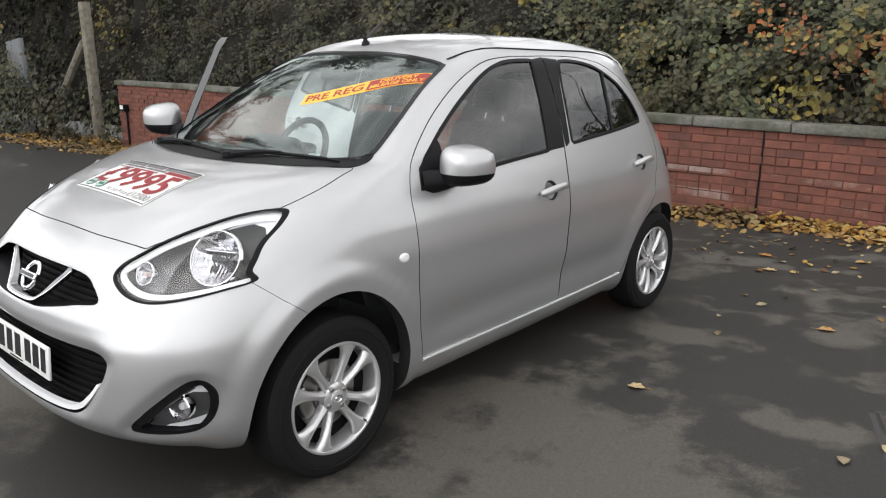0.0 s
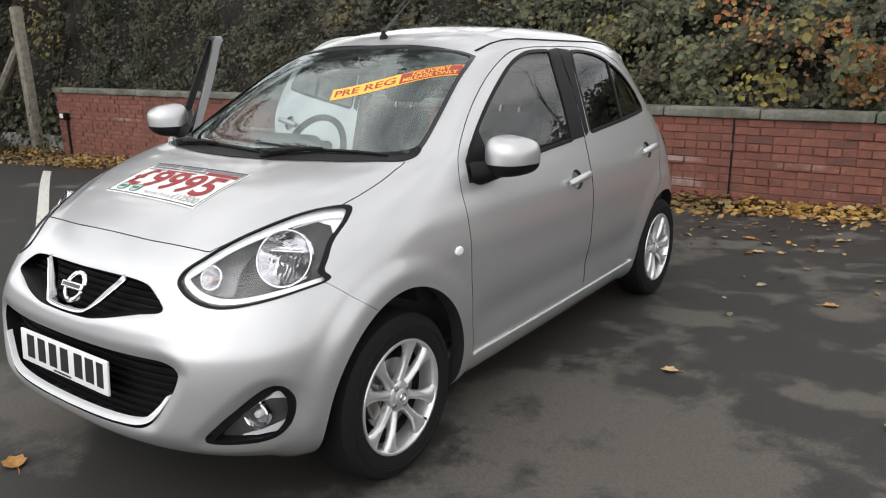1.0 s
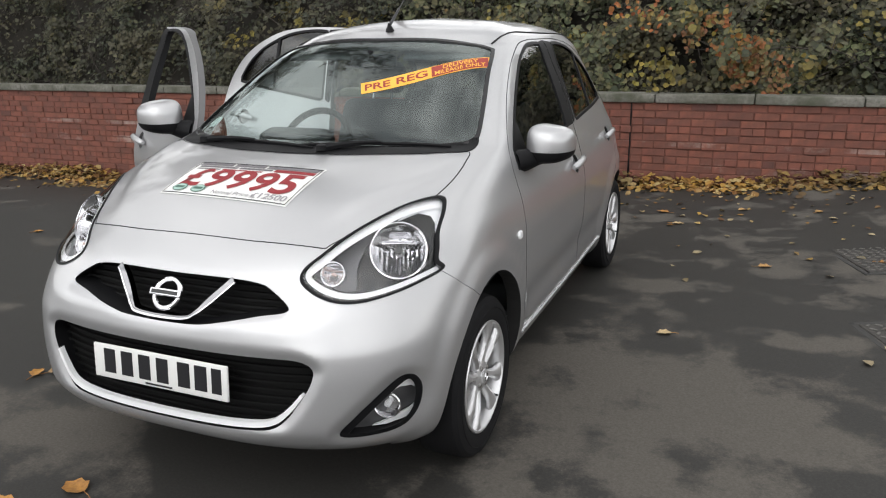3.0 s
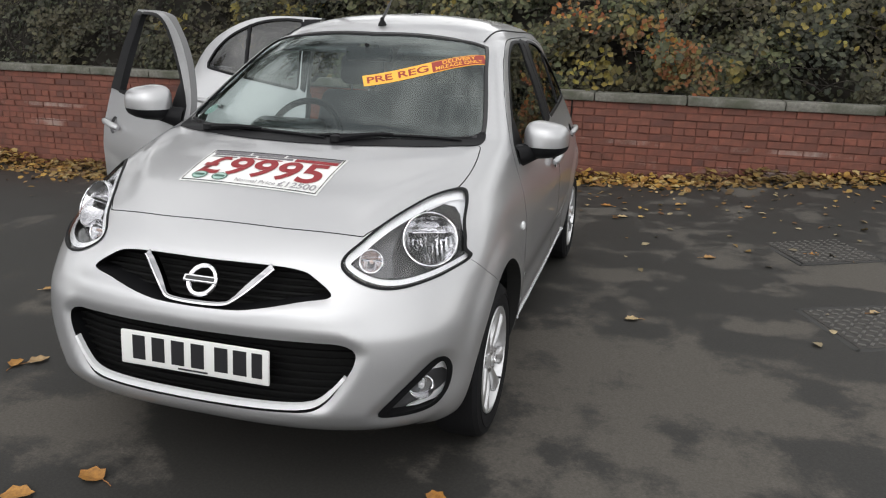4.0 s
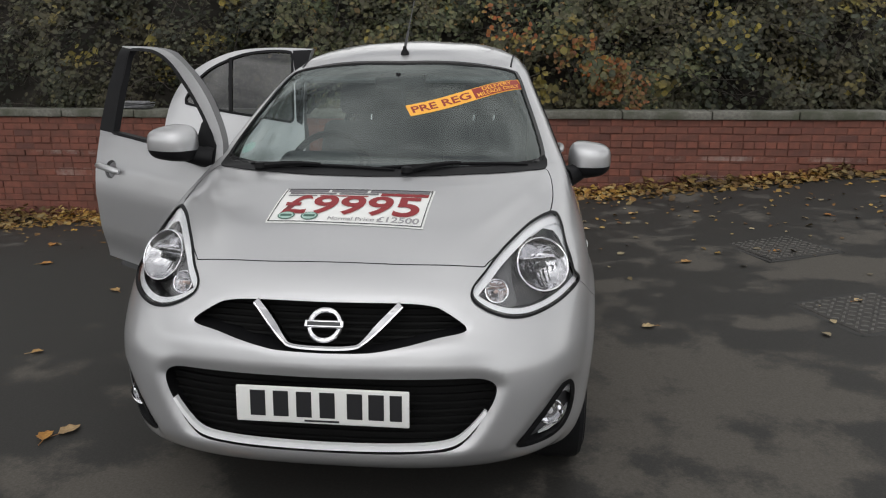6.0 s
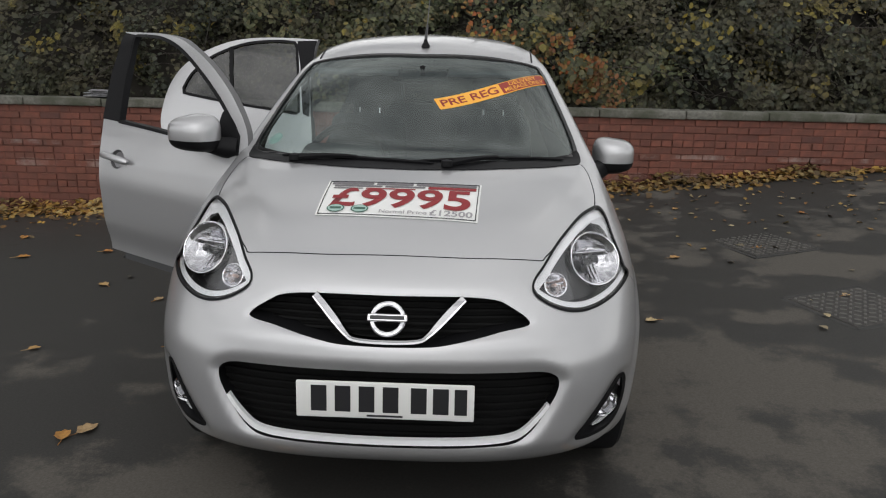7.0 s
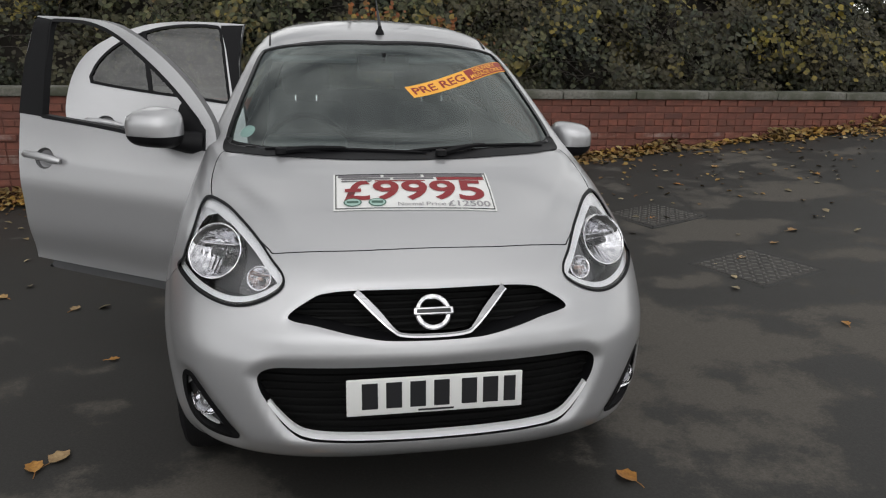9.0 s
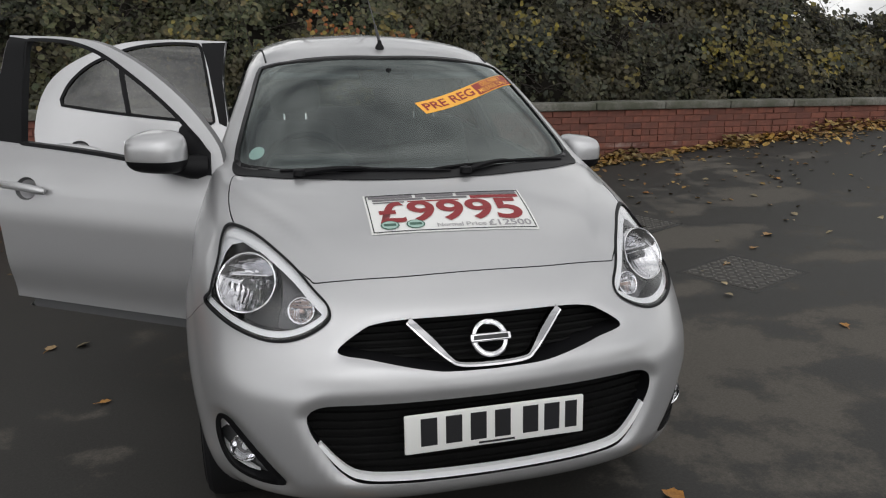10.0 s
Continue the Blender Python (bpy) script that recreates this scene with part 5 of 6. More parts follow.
part("movement_joint", moved(rounded_box(0.014, 0.02, 0.95, 0.003, 1), pose(0.425, WALL_Y - 0.002, TOP - 0.475)), BLACK, wall, "dark movement joint")
x = WALL_X0 - 0.03
while x < WALL_X1:
    w = rng.uniform(0.84, 0.92)
    cop = rounded_box(w - 0.008, 0.30, 0.085, 0.014, 2)
    for v in cop.verts:
        v.co += Vector((0, 0, 0.004)) * noise.noise(Vector((v.co.x * 4 + x, v.co.y * 8, 1)))
        if v.co.z > 0:
            v.co.z += 0.012 * (1 - abs(v.co.y) / 0.15)
    part("coping_stone", moved(cop, pose(x + w / 2, WALL_Y + 0.105, TOP + 0.0435 + rng.uniform(-0.003, 0.003), rng.uniform(-0.5, 0.5), rng.uniform(-0.3, 0.3), 0)), STONE, wall, "", 40)
    x += w
# unseen wall, added across the yard to shape bounced light and reflections
RENDERED = material("grey_render", (0.20, 0.19, 0.175), 0.9)
set_colour(RENDERED, ramp(RENDERED, grain(RENDERED, 2.5, 7), [(0.35, (0.22, 0.212, 0.198)), (0.7, (0.33, 0.318, 0.295))]))
bumped(RENDERED, grain(RENDERED, 60, 4), 0.3, 0.004)
tagged(part("wall_2", prism([(-34, -0.4), (34, -0.4), (34, 1.6), (-34, 1.6)], "y", -13.3, -13.0), RENDERED), "plain grey wall added out of view to dim the car's reflections", "wall", kind="structure")
# outside lamp box on the wall's end
lampbox = tagged(part("wall_box", moved(rounded_box(0.17, 0.11, 0.13, 0.015, 2), pose(-11.28, WALL_Y - 0.06, 0.42)), BLACK), "small black box with a white face on the brick wall", "electrical box")
part("face", moved(rounded_box(0.11, 0.012, 0.075, 0.004, 1), pose(-11.28, WALL_Y - 0.119, 0.435)), PAPER, lampbox)
part("conduit", tube([(-11.26, WALL_Y - 0.03, 0.40), (-11.26, WALL_Y - 0.03, 0.05), (-11.26, WALL_Y - 0.03, -0.33)], 0.018, 8), BLACK, lampbox)


# thin slates left lying on the coping
SLATE = material("grey_slate", (0.22, 0.22, 0.23), 0.55)
set_colour(SLATE, ramp(SLATE, grain(SLATE, 22, 6), [(0.3, (0.13, 0.13, 0.14)), (0.7, (0.30, 0.30, 0.31))]))
slates = tagged(new("slate_stack"), "small untidy stack of thin grey slates on the coping", "slates")
for k, (dx, dy, turn) in enumerate(((0.0, 0.0, 4), (0.03, -0.01, -7), (-0.02, 0.01, 9), (0.05, 0.0, -3), (0.02, -0.02, 14))):
    part("slate", moved(rounded_box(0.34 - 0.02 * k, 0.20, 0.011, 0.003, 1), pose(-3.85 + dx, WALL_Y + 0.115 + dy, TOP + 0.104 + 0.0145 * k, 0, 1.5 * (-1) ** k, turn)), SLATE, slates)


# ---- leaves ----
def leaf_cloud(name, centres, normals, sizes, mat, label, category, seed, kind="stuff", long=1.0):
    """Many small folded leaves as one mesh."""
    r = np.random.default_rng(seed)
    n = len(centres)
    a = r.normal(size=(n, 3))
    nn = normals / (np.linalg.norm(normals, axis=1)[:, None] + 1e-9)
    u = np.cross(nn, a)
    u /= np.linalg.norm(u, axis=1)[:, None] + 1e-9
    v = np.cross(nn, u)
    s = sizes[:, None]
    w = s * r.uniform(0.30, 0.48, (n, 1))
    fold = nn * s * r.uniform(0.02, 0.16, (n, 1))
    tip, base = centres + u * s * 0.55 * long, centres - u * s * 0.5 * long
    l1, r1 = centres + v * w + fold - u * s * 0.12, centres - v * w + fold - u * s * 0.12
    l2, r2 = centres + v * w * 0.72 + fold * 0.8 + u * s * 0.26, centres - v * w * 0.72 + fold * 0.8 + u * s * 0.26
    verts = np.stack([base, r1, r2, tip, l2, l1], 1).reshape(-1, 3)
    i = np.arange(n)[:, None] * 6
    faces = np.concatenate([i + [0, 1, 2, 3], i + [0, 3, 4, 5]])
    me = bpy.data.meshes.new(name)
    me.vertices.add(len(verts))
    me.vertices.foreach_set("co", verts.astype(np.float32).ravel())
    me.loops.add(faces.size)
    me.loops.foreach_set("vertex_index", faces.astype(np.int32).ravel())
    me.polygons.add(len(faces))
    me.polygons.foreach_set("loop_start", (np.arange(len(faces)) * 4).astype(np.int32))
    me.update(calc_edges=True)
    me.materials.append(mat)
    return tagged(new(name, me), label, category, kind=kind)


def leaf_material(name, stops, rough=0.55, spec=0.3):
    m = material(name, (0.1, 0.1, 0.05), rough, spec=spec)
    g = m.node_tree.nodes.new("ShaderNodeNewGeometry")
    tone = ramp(m, g, stops, "Random Per Island")
    dull = mixed(m, ramp(m, grain(m, 60, 4), [(0.3, (0, 0, 0)), (0.8, (0.5, 0.5, 0.5))]), tone, (0.04, 0.025, 0.012))
    dull = mixed(m, 1.0, dull, ramp(m, grain(m, 6.5, 3), [(0.36, (0.45, 0.45, 0.47)), (0.64, (1.0, 1.0, 1.0))]), "MULTIPLY") if name != "fallen_leaf" else dull
    set_colour(m, mixed(m, ramp(m, grain(m, 1.3, 5), [(0.42, (0, 0, 0)), (0.62, (0.65, 0.65, 0.65))]), dull, (0.075, 0.062, 0.034), "MIX"))
    return m


FALLEN = leaf_material("fallen_leaf", [(0.0, (0.17, 0.075, 0.020)), (0.2, (0.36, 0.19, 0.04)), (0.42, (0.46, 0.28, 0.06)), (0.62, (0.48, 0.36, 0.16)), (0.8, (0.28, 0.14, 0.04)), (1.0, (0.12, 0.055, 0.022))], 0.6)
LOOSE = material("loose_leaf", (0.42, 0.22, 0.05), 0.6)
info = LOOSE.node_tree.nodes.new("ShaderNodeObjectInfo")
set_colour(LOOSE, mixed(LOOSE, ramp(LOOSE, grain(LOOSE, 70, 5), [(0.35, (0, 0, 0)), (0.75, (0.7, 0.7, 0.7))]), ramp(LOOSE, info, [(0.0, (0.48, 0.24, 0.05)), (0.35, (0.40, 0.17, 0.035)), (0.6, (0.50, 0.34, 0.13)), (0.8, (0.26, 0.12, 0.04)), (1.0, (0.55, 0.42, 0.22))], "Random"), (0.12, 0.05, 0.02)))
IVY = leaf_material("ivy_leaf", [(0.0, (0.032, 0.046, 0.024)), (0.3, (0.066, 0.090, 0.042)), (0.55, (0.105, 0.130, 0.058)), (0.75, (0.145, 0.160, 0.072)), (0.93, (0.185, 0.175, 0.080)), (0.985, (0.25, 0.20, 0.08)), (1.0, (0.36, 0.21, 0.07))])
# dark copy of the ivy tones: the hedge's shade put into leaf colour
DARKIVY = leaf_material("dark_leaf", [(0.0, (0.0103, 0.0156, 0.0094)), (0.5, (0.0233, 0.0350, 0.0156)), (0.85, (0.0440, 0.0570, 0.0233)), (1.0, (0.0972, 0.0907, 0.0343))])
GREYIVY = leaf_material("grey_green_leaf", [(0.0, (0.022, 0.030, 0.020)), (0.5, (0.050, 0.064, 0.040)), (0.85, (0.085, 0.098, 0.058)), (1.0, (0.140, 0.135, 0.070))])
AUTUMN = leaf_material("autumn_leaf", [(0.0, (0.3162, 0.0843, 0.0253)), (0.35, (0.4427, 0.1476, 0.0379)), (0.6, (0.3584, 0.2319, 0.0632)), (0.85, (0.2108, 0.2003, 0.0506)), (1.0, (0.4427, 0.3162, 0.0759))])
GOLD = leaf_material("yellow_leaf", [(0.0, (0.1536, 0.1344, 0.0240)), (0.4, (0.2688, 0.2208, 0.0336)), (0.7, (0.3456, 0.2592, 0.0384)), (1.0, (0.1920, 0.1920, 0.0480))])
BARK = material("dark_bark", (0.05, 0.042, 0.034), 0.95)
set_colour(BARK, ramp(BARK, grain(BARK, 20, 8), [(0.3, (0.022, 0.018, 0.015)), (0.7, (0.085, 0.072, 0.058))]))
bumped(BARK, grain(BARK, 35, 6), 0.8, 0.02)
TIMBER = material("weathered_timber", (0.20, 0.18, 0.15), 0.9)
set_colour(TIMBER, ramp(TIMBER, grain(TIMBER, 12, 8), [(0.3, (0.11, 0.10, 0.078)), (0.7, (0.25, 0.225, 0.18))]))
# near-black earth: shade under the ivy is put into this colour
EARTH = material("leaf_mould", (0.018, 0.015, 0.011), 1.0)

r = np.random.default_rng(11)


def drift(count, x0, x1, y_far, spread, heap, seed):
    q = np.random.default_rng(seed)
    x = q.uniform(x0, x1, count)
    d = np.abs(q.normal(0, spread, count)) * (0.55 + 0.45 * np.sin(x * 2.3 + seed) ** 2 + 0.25 * np.sin(x * 0.9))
    y = y_far - 0.02 - d
    z = ground_height(x, y) + 0.008 + heap * np.exp(-((d / (spread * 0.8)) ** 2)) * q.uniform(0, 1, count) * (0.5 + 0.5 * np.sin(x * 1.7 + seed) ** 2)
    nrm = np.stack([q.normal(0, 0.35, count), q.normal(0, 0.35, count) - 0.15, np.ones(count)], 1)
    leaf_cloud("leaf_drift", np.stack([x, y, z], 1), nrm, q.uniform(0.036, 0.088, count), FALLEN, "drift of yellow and brown fallen leaves along the wall", "leaves", seed)


drift(1500, -0.6, 3.9, WALL_Y, 0.22, 0.13, 1)
drift(260, 3.9, 5.2, WALL_Y, 0.20, 0.05, 2)
drift(1300, 5.0, 9.5, WALL_Y, 0.34, 0.15, 3)
drift(1900, -7.5, -3.0, WALL_Y, 0.42, 0.16, 4)
drift(900, -9.9, -7.4, WALL_Y, 0.60, 0.16, 5)
drift(2200, -14.5, -9.6, WALL_Y - 0.1, 0.9, 0.22, 6)
sx, sy = r.uniform(-5, 7.5, 420), 5.9 - np.abs(r.normal(0, 1.0, 420))
leaf_cloud("scattered_leaves", np.stack([sx, sy, ground_height(sx, sy) + 0.008], 1), np.stack([r.normal(0, 0.2, 420), r.normal(0, 0.2, 420), np.ones(420)], 1), r.uniform(0.03, 0.062, 420), FALLEN, "small fallen leaves scattered over the asphalt", "leaves", 8)


PALELEAF = leaf_material("pale_fallen_leaf", [(0.0, (0.50, 0.38, 0.18)), (0.5, (0.62, 0.52, 0.32)), (1.0, (0.40, 0.26, 0.10))], 0.6)
px, py = r.uniform(-3.5, 7.0, 190), 5.7 - np.abs(r.normal(0, 1.5, 190))
keep = (np.abs(px) > 1.1) | (py > 4.2)
px, py = px[keep], py[keep]
leaf_cloud("pale_leaves", np.stack([px, py, ground_height(px, py) + 0.009], 1), np.stack([r.normal(0, 0.2, len(px)), r.normal(0, 0.2, len(px)), np.ones(len(px))], 1), r.uniform(0.03, 0.07, len(px)), PALELEAF, "pale cream fallen leaves scattered over the asphalt", "leaves", 9)


def fallen_leaf(x, y, size, turn, curl):
    """One curled leaf with a stalk, lying on the asphalt."""
    bm = bmesh.new()
    rows = []
    for k, (u, w) in enumerate(((-0.5, 0.02), (-0.38, 0.20), (-0.2, 0.34), (0.0, 0.38), (0.2, 0.31), (0.38, 0.17), (0.52, 0.01))):
        rows.append([bm.verts.new((u * size, e * w * size * (1 + 0.12 * (-1) ** k), (curl * (abs(e) ** 1.5) * w * 1.1 + 0.10 * u * u + 0.03 * abs(e) * (-1) ** k) * size + 0.004)) for e in (-1, -0.5, 0, 0.5, 1)])
    for a, b in zip(rows, rows[1:]):
        for i in range(4):
            bm.faces.new((a[i], b[i], b[i + 1], a[i + 1]))
    ob = tagged(part("fallen_leaf", moved(bm, pose(x, y, stand(x, y) + 0.002, 0, 0, turn)), LOOSE, None, "", 0), "single curled dry leaf lying on the asphalt", "leaf", "fallen leaves")
    part("stalk", moved(tube([(-0.48 * size, 0, 0.02 * size + 0.004), (-0.75 * size, 0.04 * size, 0.006), (-0.95 * size, 0.10 * size, 0.004)], 0.0016, 5), pose(x, y, stand(x, y) + 0.002, 0, 0, turn)), LOOSE, ob)


for x, y, s, turn in ((-0.405, 0.036, 0.105, 170), (-1.258, 0.701, 0.09, 60), (-1.325, 0.645, 0.08, 110), (0.729, 0.277, 0.085, 120), (1.274, 2.127, 0.075, 200), (1.733, 3.413, 0.085, 20),
       (2.399, 1.321, 0.06, 80), (2.421, 3.611, 0.08, 10), (2.522, 2.486, 0.06, 30), (-1.627, 2.274, 0.07, 75), (-2.086, 2.513, 0.08, 150), (-1.266, 1.554, 0.05, 15),
       (-1.925, 1.47, 0.06, 40), (-2.326, 1.013, 0.06, 210), (1.096, 4.491, 0.09, 10), (0.936, 4.883, 0.1, 170), (2.116, 4.919, 0.08, 60), (3.101, 4.56, 0.07, 140),
       (3.23, 2.978, 0.09, 20), (2.907, 2.729, 0.06, 200), (3.765, 5.055, 0.1, 45), (4.485, 4.461, 0.08, 90), (-2.949, 3.086, 0.09, 30), (-3.338, 3.752, 0.1, 100),
       (-0.552, -0.128, 0.1, 30), (1.555, 4.974, 0.08, 220), (-3.661, 2.574, 0.07, 60), (-2.44, 3.295, 0.08, 10)):
    fallen_leaf(x, y, s, turn, 0.15 + 0.25 * rng.random())

# ---- planted bank behind the wall ----
def bank(x, t):
    """Points up the bank: t from 0 at the wall to 1 at its crest."""
    lump = 0.32 * np.sin(x * 1.7) * np.sin(x * 0.61 + 1) + 0.22 * np.sin(x * 3.9 + t * 5) + 0.14 * np.sin(x * 7.7 + t * 11)
    top = 2.75 - 0.78 * smooth(5.6, 8.6, x) + 2.2 * smooth(-10.5, -13.5, x)
    y = 6.62 + 1.5 * t**1.4 - lump * (0.35 + 0.4 * t)
    z = 0.62 + (top - 0.62) * t + 0.25 * lump * t
    z = np.where(x < -11.6, z - 0.70 * (1 - t), z)
    return y, z


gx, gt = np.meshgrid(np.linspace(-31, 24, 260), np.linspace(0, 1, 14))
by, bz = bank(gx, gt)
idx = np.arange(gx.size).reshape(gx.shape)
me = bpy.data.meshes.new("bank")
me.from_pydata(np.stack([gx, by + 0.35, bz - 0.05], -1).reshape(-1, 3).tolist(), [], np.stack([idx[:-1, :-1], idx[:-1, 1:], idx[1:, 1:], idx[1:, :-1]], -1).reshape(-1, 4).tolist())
tagged(part("bank", me, EARTH, None, "", 0), "earth bank under the ivy, its shade put into the colour", "bank", kind="structure")


def foliage(count, x0, x1, t0, t1, size, mat, seed, label, thick=0.5, gap=0.42):
    q = np.random.default_rng(seed)
    heads = max(count // 18, 4)
    hx, ht = q.uniform(x0, x1, heads * 2), q.uniform(t0, t1, heads * 2)
    dense = 0.5 + 0.27 * np.sin(hx * 2.9 + 3 * np.sin(ht * 7)) + 0.27 * np.sin(ht * 19 + 2.1 * hx) * np.sin(hx * 5.3) + q.uniform(-0.3, 0.3, heads * 2)
    keep = dense > gap
    hx, ht = hx[keep][:heads], ht[keep][:heads]
    push = q.gamma(1.6, thick / 3.2, len(hx))
    pick = q.integers(0, len(hx), count)
    n = count
    x, t = hx[pick] + q.normal(0, 0.085, n), np.clip(ht[pick] + q.normal(0, 0.040, n), t0, t1)
    y, z = bank(x, t)
    y = y + 0.30 - push[pick] - q.gamma(1.5, 0.03, n) - 0.16 * np.sin(x * 4.1 + t * 9) - 0.10 * np.sin(x * 9.3 - t * 14)
    y = np.maximum(y, np.where((z < 1.1) & (x > -11.6), 6.36, 5.6))
    z = z + q.normal(0, 0.03, n)
    nrm = np.stack([q.normal(0, 0.7, n), -np.ones(n), np.abs(q.normal(0.5 + 0.5 * t, 0.6, n))], 1)
    leaf_cloud("hedge_foliage", np.stack([x, y, z], 1), nrm, np.clip(size * np.exp(q.normal(0, 0.36, n)), 0.02, size * 1.6), mat, label, "hedge", seed)


foliage(22000, -2.5, 2.5, 0, 1, 0.056, IVY, 21, "dense green and olive ivy and bramble hedge", 0.45, 0.50)
foliage(20000, 2.1, 9.5, 0, 1, 0.056, GREYIVY, 47, "dense grey-green ivy and bramble hedge", 0.45, 0.50)
foliage(23000, -12, -1.2, 0, 1, 0.050, DARKIVY, 22, "deep green hedge foliage, shade put into its leaf colour", 0.30, 0.30)
foliage(9500, -1.4, 2.7, 0, 1, 0.052, GREYIVY, 28, "grey-green ivy in the hedge", 0.32, 0.30)
foliage(22000, 2.2, 9.5, 0, 1, 0.052, DARKIVY, 48, "deep green hedge foliage, shade put into its leaf colour", 0.46, 0.30)
foliage(2400, 2.5, 9.5, 0.25, 1, 0.06, GOLD, 23, "yellowing foliage in the hedge", 0.55, 0.62)
foliage(7000, -12, -2.5, 0, 1, 0.052, GREYIVY, 27, "dense green and olive ivy and bramble hedge", 0.5, 0.62)
foliage(700, -6, 2.5, 0.3, 1, 0.07, GOLD, 24, "yellowing foliage in the hedge", 0.55, 0.7)
foliage(16000, -30, -12, 0, 1, 0.09, DARKIVY, 25, "deep green hedge foliage, shade put into its leaf colour", 0.4, 0.3)
foliage(9000, 9.5, 23, 0, 1, 0.12, IVY, 26, "dense green and olive ivy and bramble hedge", 0.5, 0.3)


def clump(x, y, z, rx, rz, count, size, mat, seed, label):
    q = np.random.default_rng(seed)
    p = q.normal(0, 1, (count, 3)) * [rx * 0.5, 0.14, rz * 0.5] + [x, y, z]
    p[:, 1] = np.maximum(p[:, 1], 6.30 if x > -11.6 else 5.2)
    p[:, 2] = np.maximum(p[:, 2], ground_height(p[:, 0], p[:, 1]) + 0.02)
    nrm = np.stack([q.normal(0, 0.6, count), -np.ones(count), q.normal(0.4, 0.5, count)], 1)
    leaf_cloud("shrub_foliage", p, nrm, q.uniform(size * 0.6, size * 1.3, count), mat, label, "shrub", seed)


clump(0.62, 6.30, 1.12, 0.35, 0.30, 60, 0.06, GOLD, 31, "bright yellow-green bramble leaves over the coping")
clump(1.44, 6.30, 1.24, 0.26, 0.22, 300, 0.060, AUTUMN, 32, "orange autumn leaves in the hedge")
clump(1.72, 6.30, 1.03, 0.14, 0.25, 90, 0.05, AUTUMN, 33, "orange autumn leaves in the hedge")
clump(0.95, 6.38, 1.45, 0.18, 0.18, 45, 0.055, AUTUMN, 34, "orange autumn leaves in the hedge")
clump(0.25, 6.38, 1.80, 0.30, 0.25, 55, 0.055, AUTUMN, 35, "orange autumn leaves in the hedge")
clump(-0.95, 6.38, 1.52, 0.28, 0.32, 70, 0.05, GOLD, 36, "bright yellow twiggy growth")
clump(2.6, 6.38, 1.75, 0.6, 0.4, 60, 0.065, GOLD, 37, "yellowing bramble leaves in the hedge")
clump(5.6, 6.38, 1.55, 0.7, 0.5, 160, 0.065, GOLD, 38, "yellowing bramble leaves in the hedge")
clump(-12.2, 6.2, 2.0, 0.7, 0.6, 160, 0.065, GOLD, 39, "yellow-green climber leaves on the post")
clump(-14.0, 5.6, 0.20, 1.9, 0.9, 1500, 0.09, DARKIVY, 41, "dark undergrowth beside the post")
clump(-16.4, 5.5, 0.60, 1.8, 1.2, 1500, 0.10, IVY, 42, "dark undergrowth beside the post")
clump(-12.3, 6.1, 0.0, 0.7, 0.6, 260, 0.09, IVY, 40, "low green growth at the post's foot")
clump(0.72, 6.30, 1.14, 0.14, 0.14, 24, 0.075, GOLD, 43, "bright yellow-green bramble leaves over the coping")
clump(1.98, 6.30, 1.15, 0.14, 0.12, 22, 0.075, GOLD, 44, "bright yellow-green bramble leaves over the coping")
clump(1.15, 6.30, 1.62, 0.20, 0.12, 30, 0.06, AUTUMN, 45, "orange autumn leaves in the hedge")
clump(0.55, 6.30, 1.66, 0.20, 0.14, 30, 0.06, AUTUMN, 46, "orange autumn leaves in the hedge")
# twigs and bramble canes
tw_v, tw_f = [], []
for k in range(520):
    x, t = r.uniform(-12, 9.5), r.uniform(0.02, 0.95)
    y, z = (float(v) for v in bank(np.array(x), np.array(t)))
    p = Vector((x, max(y - 0.05 - r.gamma(1.5, 0.1), 6.42), z))
    d = Vector((r.normal(0, 1), r.normal(-0.25, 0.25), r.normal(0.5, 0.7))).normalized()
    w = r.uniform(0.003, 0.007)
    prev = None
    for s in range(7):
        base = len(tw_v)
        side = d.cross(Vector((0.2, 1, 0.1))).normalized() * w * (1 - s / 8)
        tw_v += [tuple(p + side), tuple(p - side), tuple(p + d.cross(side).normalized() * w * (1 - s / 8))]
        if prev is not None:
            tw_f += [(prev + i, prev + (i + 1) % 3, base + (i + 1) % 3, base + i) for i in range(3)]
        prev = base
        p = p + d * 0.13
        p.y = max(p.y, 6.30 if p.x > -11.6 else 5.5)
        d = (d + Vector((r.normal(0, 0.16), r.normal(0, 0.10), -0.10 + r.normal(0, 0.12)))).normalized()
me = bpy.data.meshes.new("twigs")
me.from_pydata(tw_v, [], tw_f)
tagged(part("hedge_twigs", me, BARK, None, "", 0), "thin brown bramble canes and twigs", "twigs", kind="stuff")


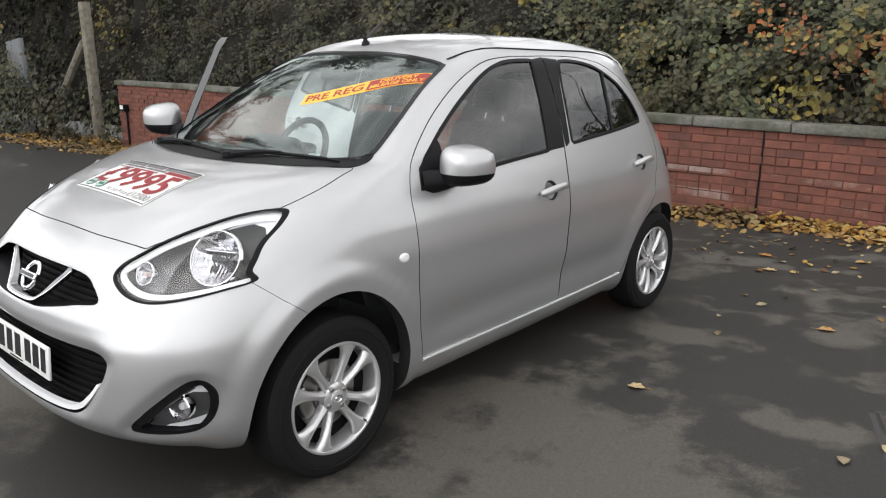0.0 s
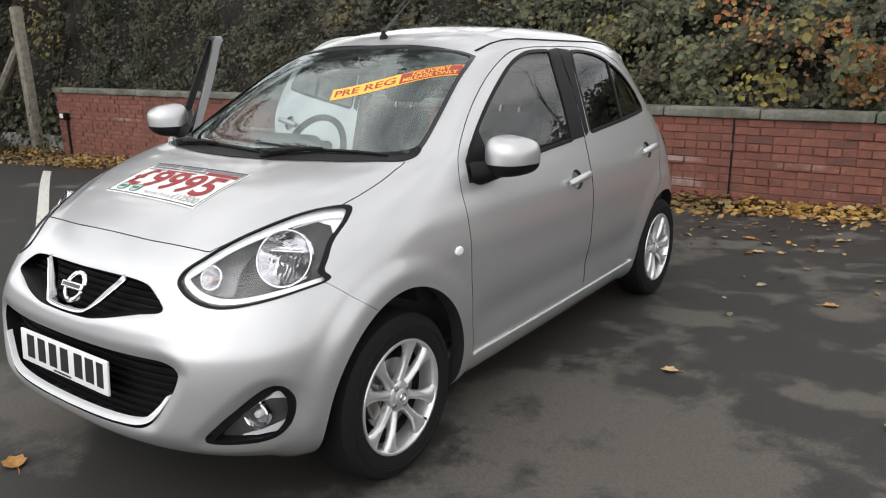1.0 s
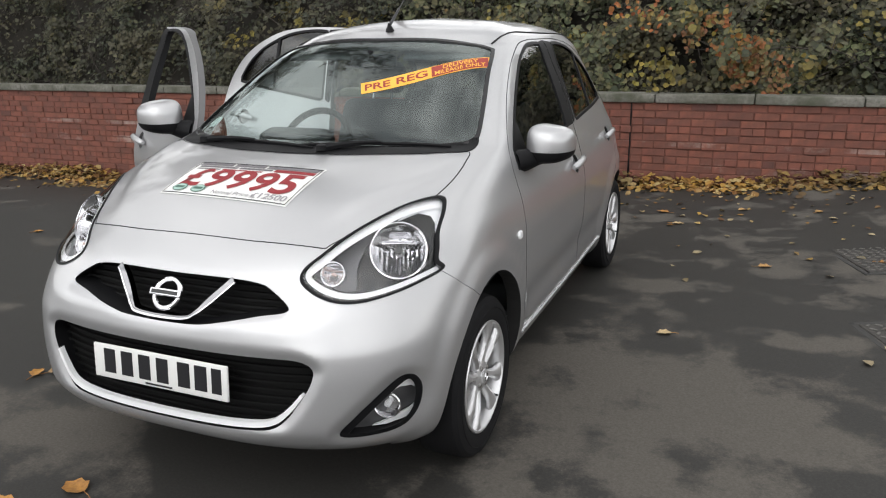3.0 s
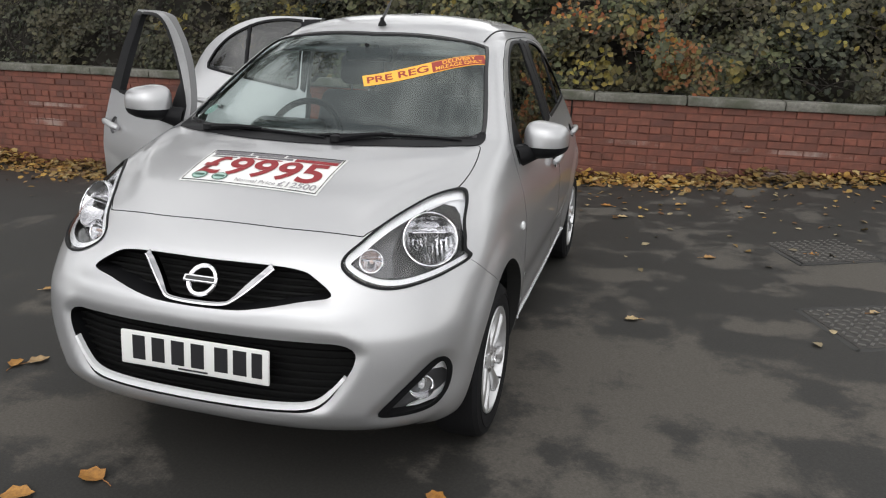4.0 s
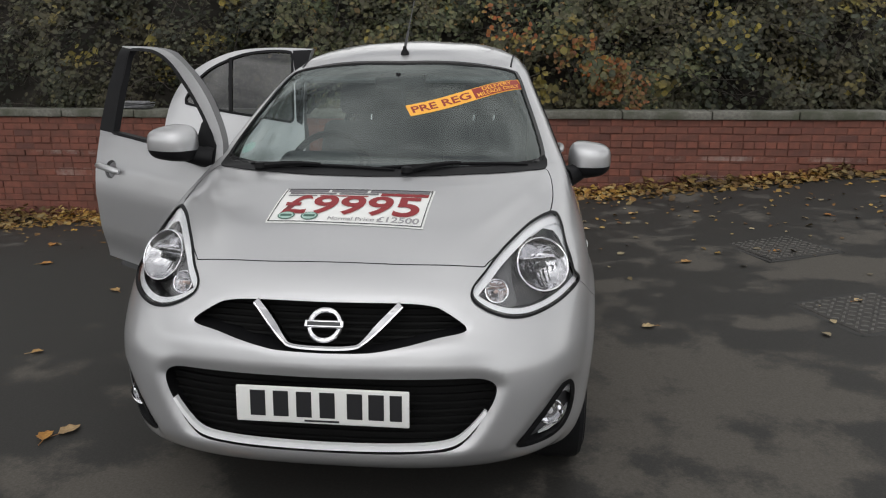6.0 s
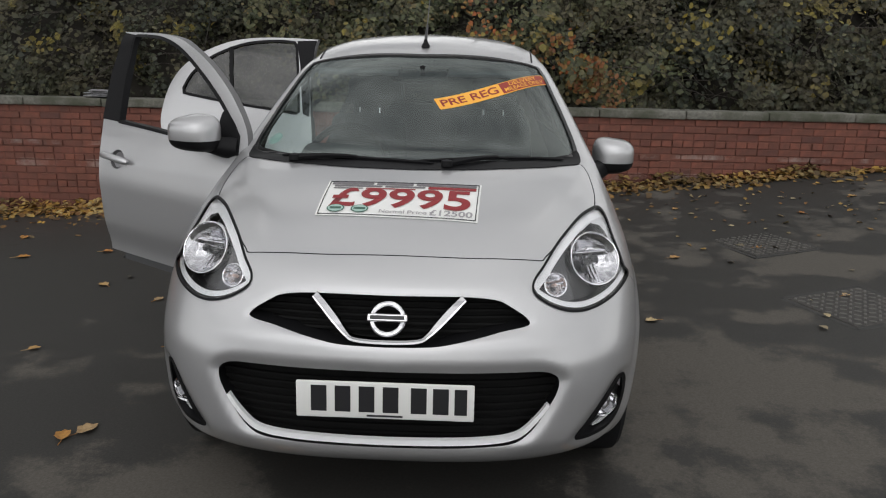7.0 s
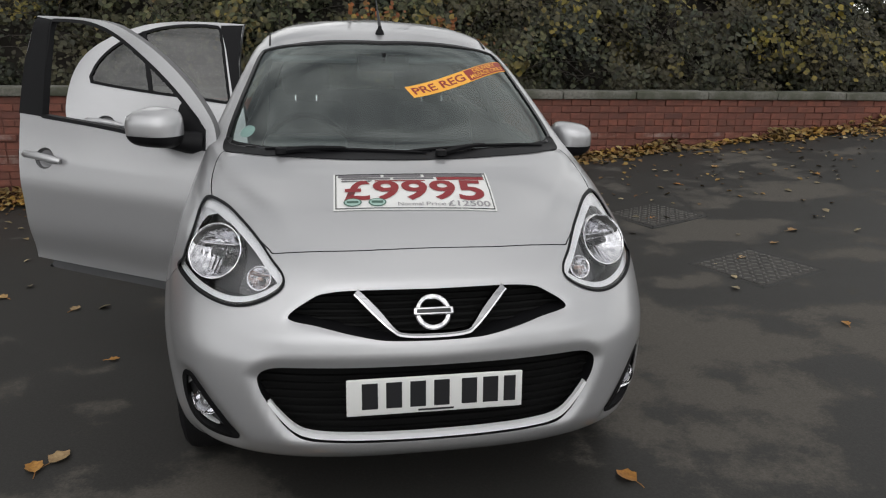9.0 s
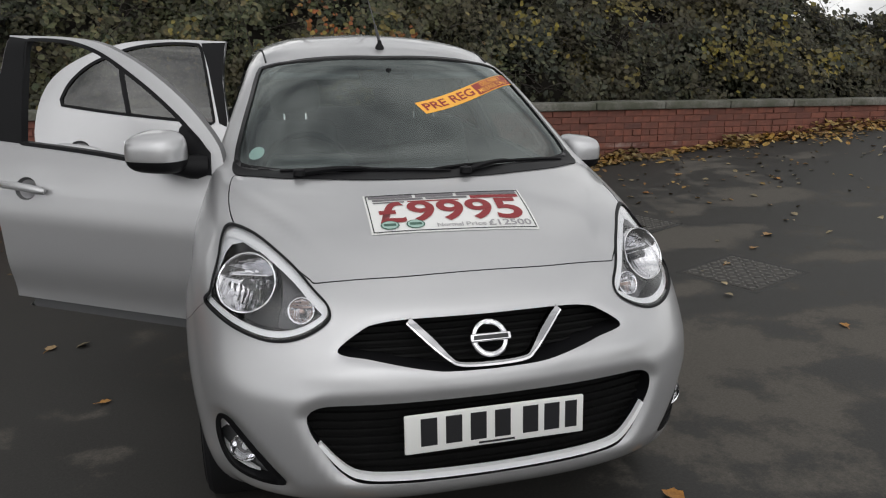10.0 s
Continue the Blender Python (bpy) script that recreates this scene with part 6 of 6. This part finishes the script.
def tree(x, y, z, height, radius, lean, seed, limbs, spread, label, levels=3, leaves=0):
    """A bare tapered trunk with limbs and branching twigs."""
    q = random.Random(seed)

    def branch(p, d, length, rad, level, out):
        pts, rads = [p], [rad]
        n = 7
        for k in range(n):
            d = (d + Vector((q.gauss(0, 0.10), q.gauss(0, 0.10), q.gauss(0.02, 0.08)))).normalized()
            p = p + d * length / n
            pts.append(p)
            rads.append(rad * (1 - 0.75 * (k + 1) / n))
        out.append((pts, rads))
        if level:
            for _ in range(limbs if level > 1 else limbs + 1):
                k = q.randint(2, n)
                off = Vector((q.gauss(0, 1), q.gauss(0, 1), q.gauss(0.35, 0.5))).normalized()
                branch(pts[k], (d * (1 - spread) + off * spread).normalized(), length * q.uniform(0.45, 0.7), rads[k] * 0.62, level - 1, out)

    out = []
    branch(Vector((x, y, z)), Vector((lean, 0, 1)).normalized(), height, radius, levels, out)
    trunk = part("tree", tube(out[0][0], out[0][1], 12), BARK, None, "", 0)
    tagged(trunk, label, "tree", "bare trees")
    verts, faces = [], []
    for pts, rads in out[1:]:
        for k, (p, rad) in enumerate(zip(pts, rads)):
            d = (pts[min(k + 1, len(pts) - 1)] - pts[max(k - 1, 0)]).normalized()
            u = d.orthogonal().normalized()
            v = d.cross(u)
            base = len(verts)
            verts += [tuple(p + (u * math.cos(a) + v * math.sin(a)) * max(rad, 0.003)) for a in (0.0, 1.571, 3.142, 4.712)]
            if k:
                faces += [(base - 4 + i, base - 4 + (i + 1) % 4, base + (i + 1) % 4, base + i) for i in range(4)]
    bm = bpy.data.meshes.new("branches")
    bm.from_pydata(verts, [], faces)
    part("branches", bm, BARK, trunk, "bare twiggy branches", 0)
    # leaves added to block sky that the bonnet would mirror
    if leaves:
        n = np.random.default_rng(seed)
        tips = np.array([tuple(p) for pts, rads in out[5:] for p in pts[2:]])
        spots = tips[n.integers(0, len(tips), leaves)] + n.normal(0, 0.12, (leaves, 3))
        crown = leaf_cloud("crown", spots, n.normal(0, 1, (leaves, 3)), n.uniform(0.07, 0.16, leaves), DARKIVY, "dark leaves added to dim what the bonnet mirrors", "", seed)
        crown.parent = trunk



# trees beyond x = -10 get added dense crowns to darken the car's reflections
for spot_x, spot_y, high, girth, lean, seed, levels in ((-14.0, 7.6, 7.5, 0.13, 0.05, 3, 4), (-17.5, 8.6, 7.0, 0.14, -0.05, 5, 4), (-12.2, 9.4, 7.0, 0.10, 0.03, 27, 4), (-20.5, 9.0, 7.5, 0.12, 0.02, 29, 4), (-16.0, 4.6, 7.0, 0.11, 0.04, 37, 4), (-18.5, 2.4, 7.5, 0.12, -0.02, 39, 4), (-3.6, 8.8, 6.0, 0.12, 0.05, 13, 3),
                                                        (1.9, 13.6, 7.0, 0.07, 0.03, 7, 3), (6.4, 15.9, 7.0, 0.07, -0.04, 9, 3), (11.6, 14.2, 6.5, 0.07, 0.02, 15, 3), (0.2, 11.6, 6.4, 0.07, 0.02, 21, 3), (-6.5, 10.5, 7.0, 0.10, 0.03, 25, 3),
                                                        (9.5, 19.5, 7.5, 0.09, 0.03, 31, 4), (13.5, 21.5, 8.0, 0.09, -0.03, 33, 4), (17.5, 23.0, 8.0, 0.10, 0.02, 35, 4)):
    tree(spot_x, spot_y, 0.0 if spot_y > 9 else 0.3, high, girth, lean, seed, 4, 0.58, "dark tree behind the hedge", levels, 15000 if spot_x < -10 else 0)

# fence post with its brace, and a grey panel, beyond the wall's end
post = tagged(part("fence_post", moved(rounded_box(0.17, 0.17, 2.7, 0.02, 2), pose(-12.15, 5.95, 1.0, 0, -2, 0)), TIMBER), "weathered square timber fence post with a brace", "fence post")
part("brace", tube([(-12.30, 5.92, 1.60), (-13.5, 5.90, 0.55), (-14.3, 5.9, -0.25)], 0.085, 8), TIMBER, post)
PANEL = material("grey_panel", (0.20, 0.21, 0.22), 0.6)
panel = tagged(part("grey_panel", moved(rounded_box(0.80, 0.10, 1.05, 0.02, 2), pose(-15.75, 5.95, 1.15, 0, -6, 0)), PANEL), "plain grey metal panel standing among the undergrowth", "panel")
for dx in (-0.2, 0.2):
    part("leg", tube([(-15.75 + dx, 5.95, 0.75), (-15.75 + dx, 5.95, -0.2)], 0.03, 8), TIMBER, panel)
